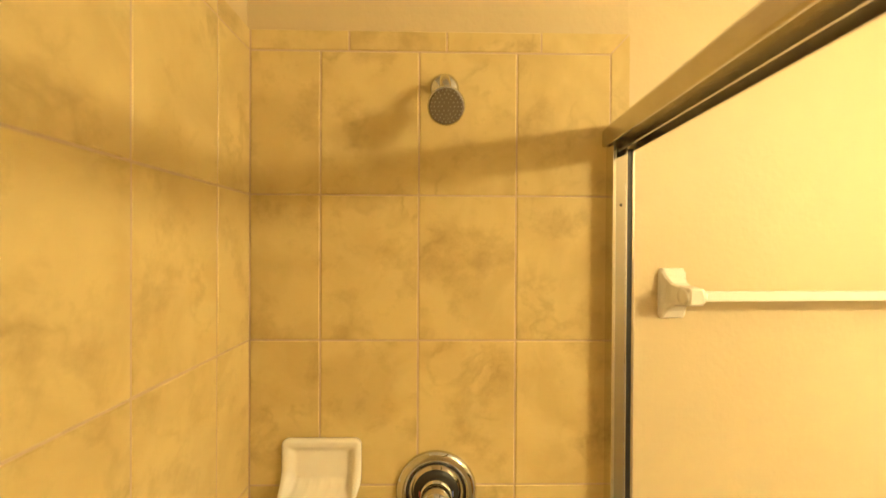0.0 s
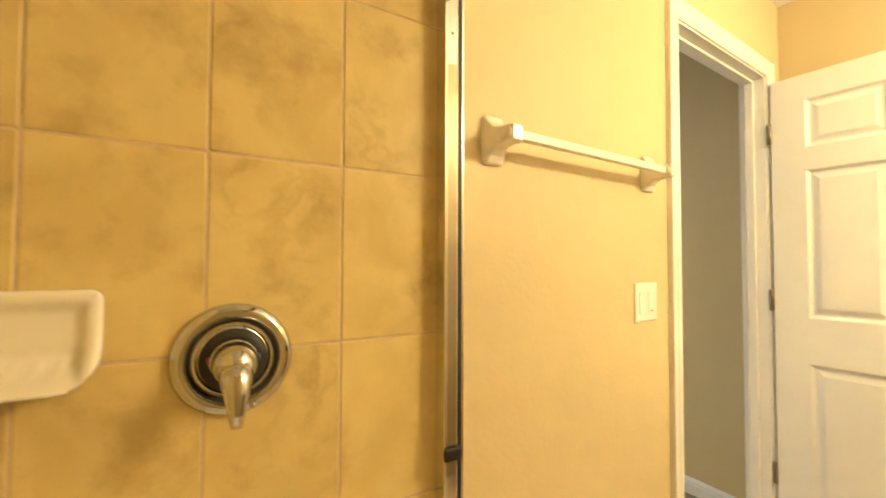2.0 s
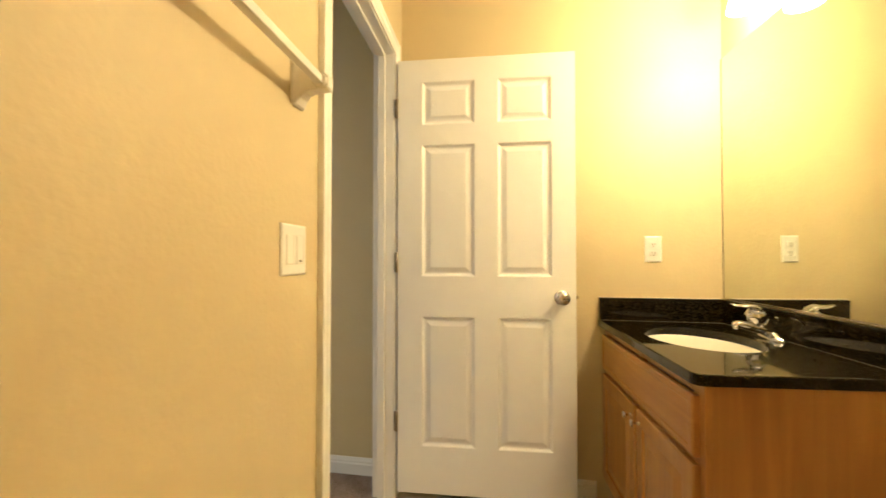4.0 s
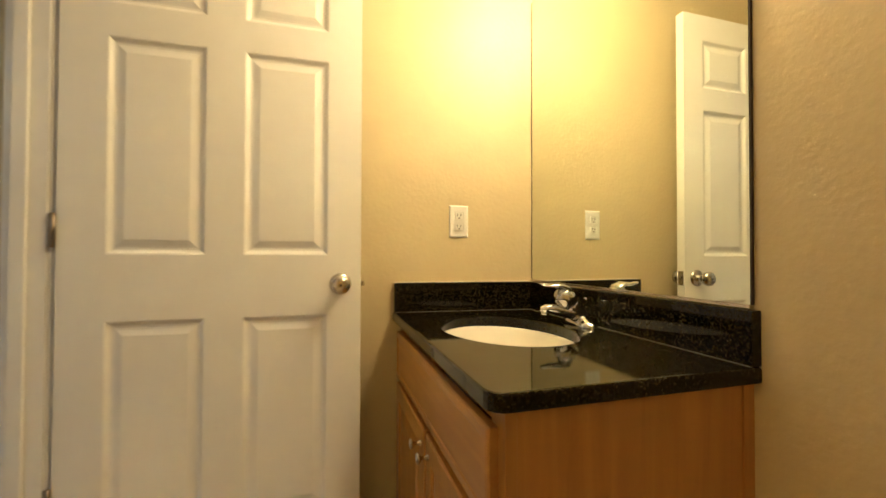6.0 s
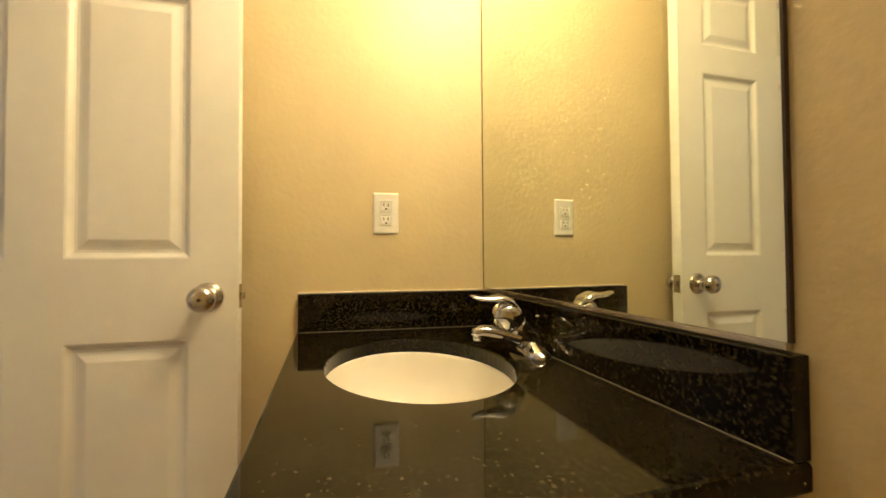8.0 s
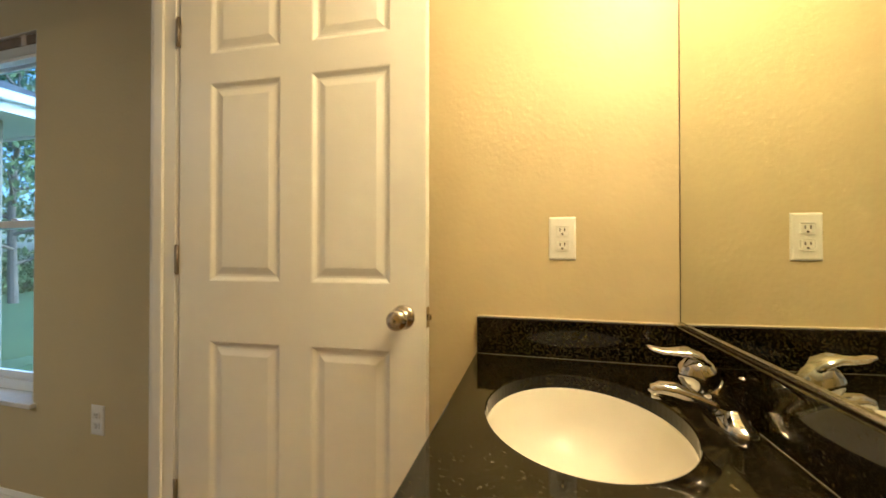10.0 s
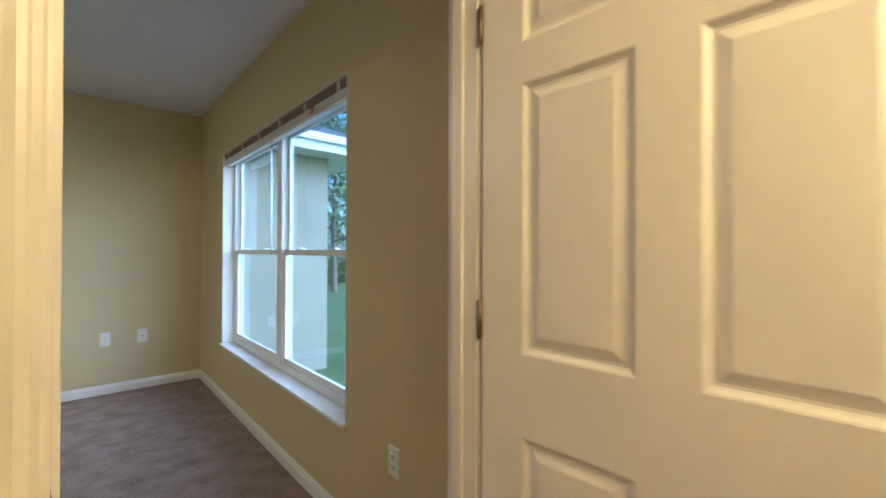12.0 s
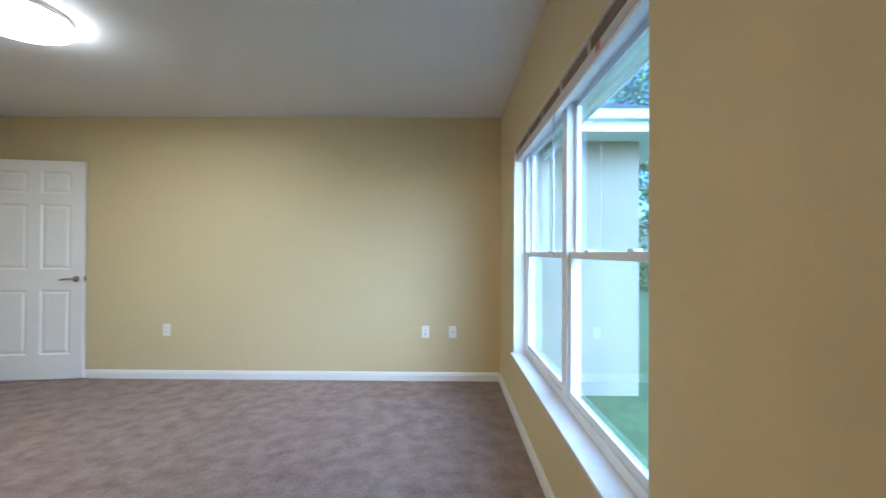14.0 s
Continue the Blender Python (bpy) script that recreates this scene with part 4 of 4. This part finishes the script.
part("mullion", boxes((GX - 0.001, GX + 0.076, YM - 0.040, YM + 0.040, WZ0 + 0.045, WZ1 - FW), bevel=0.003), M_VINYL, win)
ZM = 1.222
for y0, y1 in ((WY0 + FW, YM - 0.040), (YM + 0.040, WY1 - FW)):
    for name, x0, x1, z0, z1, st in (("lower_sash", GX + 0.012, GX + 0.036, WZ0 + 0.045, ZM + 0.018, 0.032), ("upper_sash", GX + 0.040, GX + 0.062, ZM - 0.016, WZ1 - FW, 0.026)):
        s = part(name, boxes((x0, x1, y0 + 0.001, y0 + st, z0, z1), (x0, x1, y1 - st, y1 - 0.001, z0, z1), (x0, x1, y0 + st, y1 - st, z0, z0 + 0.034), (x0, x1, y0 + st, y1 - st, z1 - 0.032, z1), bevel=0.002), M_VINYL, win)
        g = part("pane", boxes(((x0 + x1) / 2 - 0.002, (x0 + x1) / 2 + 0.002, y0 + st - 0.003, y1 - st + 0.003, z0 + 0.031, z1 - 0.029)), M_GLASS, s)
        g.visible_shadow = False
    for f in (0.28, 0.72):
        yy = y0 + (y1 - y0) * f
        part("sash_lock", boxes((GX + 0.004, GX + 0.038, yy - 0.022, yy + 0.022, ZM + 0.0185, ZM + 0.028), bevel=0.003), M_VINYL, win, "small white sash lock")

# blind, drawn up to its headrail
blind = empty("window_blind", label="taupe mini blind drawn fully up at the window head", category="blind")
BX0, BX1 = XE + 0.012, XE + 0.052
part("headrail", boxes((BX0, BX1, WY0 + 0.008, WY1 - 0.008, WZ1 - 0.046, WZ1 - 0.006), bevel=0.002), M_RAIL, blind, "taupe steel headrail")
for i in range(9):
    z = WZ1 - 0.0495 - i * 0.0042
    part("slat", boxes((BX0 + 0.002, BX1 + 0.004 - 0.002 * (i % 2), WY0 + 0.012 + 0.002 * (i % 3), WY1 - 0.012, z - 0.0028, z)), M_VINYL, blind)
part("bottom_rail", boxes((BX0 + 0.004, BX1, WY0 + 0.012, WY1 - 0.012, WZ1 - 0.104, WZ1 - 0.088), bevel=0.003), M_VINYL, blind)
for i in range(6):
    y = WY0 + 0.10 + i * 0.372
    part("clip", boxes((BX0 - 0.004, BX0 + 0.010, y - 0.014, y + 0.014, WZ1 - 0.050, WZ1 - 0.001), bevel=0.002), M_BLIND, blind, "cream mounting clip")
part("tag", boxes((BX0 - 0.0012, BX0 - 0.0002, 2.235, 2.275, WZ1 - 0.082, WZ1 - 0.052)), mat("red_paper_tag", (0.55, 0.22, 0.12), 0.6, var=0.05), blind, "small red paper tag")
part("tag", boxes((BX1 + 0.0052, BX1 + 0.0062, 2.02, 2.07, WZ1 - 0.086, WZ1 - 0.056)), mat("yellow_paper_tag", (0.65, 0.62, 0.28), 0.6, var=0.05), blind, "small yellow paper tag")
part("tilt_wand", tube([(BX0 + 0.004, 2.86, WZ1 - 0.046), (BX0 + 0.004, 2.86, 1.60), (BX0 + 0.005, 2.86, 1.215)], 0.0055, 6), M_WAND, blind, "clear plastic tilt wand")
for y in (2.30, 2.78, 3.40):
    part("cord", tube([(BX0 + 0.018, y, WZ1 - 0.10), (BX0 + 0.018, y, WZ1 - 0.14)], 0.0012, 6), M_VINYL, blind)

# ---- bedroom ceiling lamp ----
DX, DY = -0.63, 3.0
dome = empty("ceiling_lamp", label="round flush ceiling lamp with a glowing white diffuser", category="ceiling lamp")
part("base_ring", lathe([(0.235, ZB), (0.243, ZB - 0.004), (0.243, ZB - 0.026), (0.236, ZB - 0.030), (0, ZB - 0.030)], 56, pose(DX, DY, 0)), M_NICKEL, dome, "satin nickel base ring", True)
part("diffuser", lathe([(0.241, ZB - 0.031), (0.243, ZB - 0.045), (0.234, ZB - 0.068), (0.20, ZB - 0.083), (0.12, ZB - 0.092), (0, ZB - 0.095)], 56, pose(DX, DY, 0)), M_DOME, dome, "glowing white diffuser", True)
lamp("bedroom_bulb", "AREA", pose(DX, DY, ZB - 0.10), DOME_W, (1.0, 0.76, 0.48), disk=0.44)

# ---- outside ----
GZ = -0.32
thing("ground", boxes((-160, 160, -160, 160, GZ - 0.2, GZ)), M_GRASS, "mown green lawn reaching the trees", "lawn", "structure")
wing = empty("house_wing", label="cream stucco wing of the house with white eaves", category="house")
part("wall", boxes((XE + 0.171, 3.82, 5.30, 9.0, GZ, 2.46)), M_STUCCO, wing, "cream stucco wall")
part("soffit", boxes((XE + 0.171, 4.28, 4.84, 9.4, 2.46, 2.48)), M_VINYL, wing, "white vented soffit")
part("fascia", boxes((2.98, 4.30, 4.822, 4.84, 2.43, 2.62), (4.282, 4.30, 4.8405, 9.4, 2.43, 2.62)), M_VINYL, wing, "white fascia board")
part("gutter", boxes((2.98, 4.38, 4.74, 4.8215, 2.53, 2.625), bevel=0.01), M_VINYL, wing, "white gutter")
bm = bmesh.new()
v = [bm.verts.new(p) for p in ((2.40, 4.80, 2.63), (4.34, 4.80, 2.63), (4.34, 9.4, 2.63), (2.40, 9.4, 2.63), (2.40, 7.1, 3.6), (3.2, 7.1, 3.6))]
for f in ((0, 1, 5, 4), (1, 2, 5), (2, 3, 4, 5), (0, 4, 3), (0, 3, 2, 1)):
    bm.faces.new([v[i] for i in f])
part("roof", bm, M_SHINGLE, wing, "grey shingle roof")
eave = empty("house_eave", label="white soffit and fascia over the bedroom window", category="eave")
part("soffit", boxes((XE + 0.171, 2.96, -1.5, 4.838, 2.46, 2.48)), M_VINYL, eave)
part("fascia", boxes((2.9605, 2.979, -1.5, 4.8385, 2.43, 2.62)), M_VINYL, eave)


def tree(name, x, y, h, spread, label, seed, leaves=2000):
    """A tapered trunk with limbs and a loose crown of small leaf sprays."""
    rnd = random.Random(seed)
    t = empty(name, pose(x, y, GZ), label=label, category="tree")
    bm = tube([(0, 0, -0.1), (0.08 * rnd.uniform(-1, 1), 0.1, h * 0.3), (0.2 * rnd.uniform(-1, 1), 0.1, h * 0.6), (0.1, 0, h * 0.92)], [0.11 * h / 8, 0.08 * h / 8, 0.055 * h / 8, 0.02], 10)
    tips = []
    for i in range(16):
        a, z = i * 2.4 + rnd.random(), h * (0.14 + 0.78 * i / 16)
        ln = spread * (1.05 - 0.55 * i / 16) * rnd.uniform(0.6, 1.1)
        end = Vector((math.cos(a) * ln, math.sin(a) * ln, z + ln * rnd.uniform(0.1, 0.45)))
        mid = Vector((math.cos(a) * ln * 0.5, math.sin(a) * ln * 0.5, z + ln * 0.12))
        tube([(0, 0, z - 0.1), mid, end], [0.05 * h / 8, 0.03 * h / 8, 0.01], 6, bm=bm)
        tips += [mid, end, (mid + end) / 2, end + Vector((rnd.uniform(-1, 1), rnd.uniform(-1, 1), rnd.uniform(-0.4, 0.7))) * 0.5]
    part("trunk", bm, M_BARK, t)
    verts, faces = [], []
    for i in range(leaves):
        c = rnd.choice(tips) + Vector((rnd.gauss(0, 0.42), rnd.gauss(0, 0.42), rnd.gauss(0, 0.30)))
        r = rnd.uniform(0.07, 0.17)
        q = Euler((rnd.uniform(0, 6.3), rnd.uniform(0, 6.3), rnd.uniform(0, 6.3))).to_matrix()
        n = len(verts)
        verts += [c + q @ Vector(p) * r for p in ((-1, 0, 0), (0, -0.42, 0.08), (1, 0, 0), (0, 0.42, 0.08))]
        faces.append((n, n + 1, n + 2, n + 3))
    me = bpy.data.meshes.new("crown")
    me.from_pydata(verts, [], faces)
    me.materials.append(M_LEAF)
    crown = new("crown", me)
    crown.parent = t
    return t


for i, (x, y, h, s) in enumerate(((8.6, 14.5, 8.5, 2.6), (11.5, 17.0, 10.5, 3.0), (9.0, 20.0, 11.0, 3.2), (14.5, 21.0, 9.5, 3.0), (12.0, 25.0, 12.0, 3.4), (17.0, 27.0, 12.0, 3.6), (7.0, 24.0, 11.0, 3.0), (20.0, 20.0, 10.0, 3.2), (24.0, 30.0, 13.0, 3.8))):
    tree("tree", x, y, h, s, "leafy green tree beyond the lawn", 40 + i)


def shrub(x, y, w, h, seed):
    rnd = random.Random(seed)
    sh = empty("shrub", pose(x, y, GZ), label="dense dark green shrub at the lawn edge", category="shrub", group="shrubs along the lawn")
    bm = bmesh.new()
    for i in range(7):
        tube([(0, 0, -0.05), (rnd.uniform(-1, 1) * w * 0.3, rnd.uniform(-1, 1) * w * 0.3, h * 0.5), (rnd.uniform(-1, 1) * w * 0.5, rnd.uniform(-1, 1) * w * 0.5, h * 0.85)], [0.03, 0.02, 0.008], 5, bm=bm)
    part("stems", bm, M_BARK, sh)
    verts, faces = [], []
    for i in range(900):
        a, rr = rnd.uniform(0, 6.283), w * 0.62 * math.sqrt(rnd.random())
        zz = h * rnd.random() * (1.05 - 0.45 * (rr / (w * 0.62)) ** 2)
        c = Vector((math.cos(a) * rr, math.sin(a) * rr, zz))
        q = Euler((rnd.uniform(0, 6.3), rnd.uniform(0, 6.3), rnd.uniform(0, 6.3))).to_matrix()
        n, r = len(verts), rnd.uniform(0.06, 0.13)
        verts += [c + q @ Vector(p) * r for p in ((-1, 0, 0), (0, -0.45, 0.08), (1, 0, 0), (0, 0.45, 0.08))]
        faces.append((n, n + 1, n + 2, n + 3))
    me = bpy.data.meshes.new("foliage")
    me.from_pydata(verts, [], faces)
    me.materials.append(M_LEAF)
    new("foliage", me).parent = sh


for i in range(10):
    shrub(6.6 + 1.5 * i, 17.5 + 0.35 * i + 0.5 * (i % 2), 1.7, 1.5 + 0.3 * (i % 3), 90 + i)

# ---- shower wall tiles ----
TW, TH, TT, G = 0.2032, 0.3015, 0.0085, 0.0034
tile_meshes = {}


def tile_mesh(w, h):
    key = (round(w, 4), round(h, 4))
    if key not in tile_meshes:
        tile_meshes[key] = mesh("tile", boxes((-w / 2, w / 2, -TT, 0, -h / 2, h / 2), bevel=0.0016, seg=1), M_TILE)
    return tile_meshes[key]


def lay(parent, name, w, h, m):
    ob = new(name, tile_mesh(w - G, h - G))
    ob.parent = parent
    ob.matrix_parent_inverse = parent.matrix_world.inverted()
    ob.matrix_basis = m
    return ob


part("grout_bed", boxes((XW - 0.002, 0.4215, YT + 0.0012, YT + 0.0059, PAN - 0.01, 2.034)), M_GROUT, wall_end)
part("grout_bed", boxes((XW - 0.009, XW - 0.0012, YS - 0.14, YT + 0.0012, PAN - 0.01, 2.032)), M_GROUT, wall_w)
rows = [(1.696, 0.297)] + [(1.696 - TH * (i + 1), TH) for i in range(5)]
rows.append((PAN, rows[-1][0] - PAN))
jig = random.Random(7)
end_cols = [(XW, -0.2212), (-0.2212, -0.018), (-0.018, 0.1852), (0.1852, 0.3815)]
for z, h in rows:
    for x0, x1 in end_cols:
        lay(wall_end, "tile", x1 - x0, h, pose((x0 + x1) / 2, YT + 0.0085 + jig.uniform(-0.0006, 0.0004), z + h / 2, jig.uniform(-0.12, 0.12), 0, jig.uniform(-0.15, 0.15)))
    if z < 1.69:
        lay(wall_end, "edge_tile", 0.041, h, pose(0.402, YT + 0.0085, z + h / 2))
for x0, x1 in ((XW, -0.163), (-0.163, 0.039), (0.039, 0.236)):
    lay(wall_end, "edge_tile", x1 - x0, 0.044, pose((x0 + x1) / 2, YT + 0.0085, 2.015))


def mitred_tile(outline):
    """A border tile with a slanting end, from its (x, z) outline."""
    bm = bmesh.new()
    f = bm.faces.new([bm.verts.new((x, YT + 0.0085, z)) for x, z in outline])
    for v in bmesh.ops.extrude_face_region(bm, geom=[f])["geom"]:
        if isinstance(v, bmesh.types.BMVert):
            v.co.y = YT
    part("edge_tile", bm, M_TILE, wall_end)


mitred_tile(((0.2377, 1.9947), (0.3805, 1.9947), (0.4180, 2.0353), (0.2377, 2.0353)))
mitred_tile(((0.3832, 1.6977), (0.4208, 1.6977), (0.4208, 2.0340), (0.3832, 1.9928)))
y1, y0 = YT, 0.677
while y1 > YS - 0.12:
    for z, h in rows:
        lay(wall_w, "tile", y1 - y0, h, pose(XW - 0.0085 + jig.uniform(-0.0004, 0.0006), (y0 + y1) / 2, z + h / 2, 0, 0, 90 + jig.uniform(-0.15, 0.15)))
    lay(wall_w, "edge_tile", y1 - y0, 0.044, pose(XW - 0.0085, (y0 + y1) / 2, 2.015, 0, 0, 90))
    y1, y0 = y0, y0 - TW

# ---- bathroom floor tiles ----
floor_mesh = mesh("floor_tile", boxes((-0.15, 0.15, -0.15, 0.15, -0.009, 0.0), bevel=0.0015, seg=1), M_FLOORTILE)
for i in range(6):
    for j in range(5):
        x, y = 0.44 + 0.15 + 0.304 * i, 0.802 - 0.304 * j
        if y > -0.6 and not (x > 1.5 and y < -0.3):
            ob = new("floor_tile", floor_mesh)
            ob.parent = floor_b
            ob.matrix_basis = pose(x, y, jig.uniform(-0.0004, 0.0003))
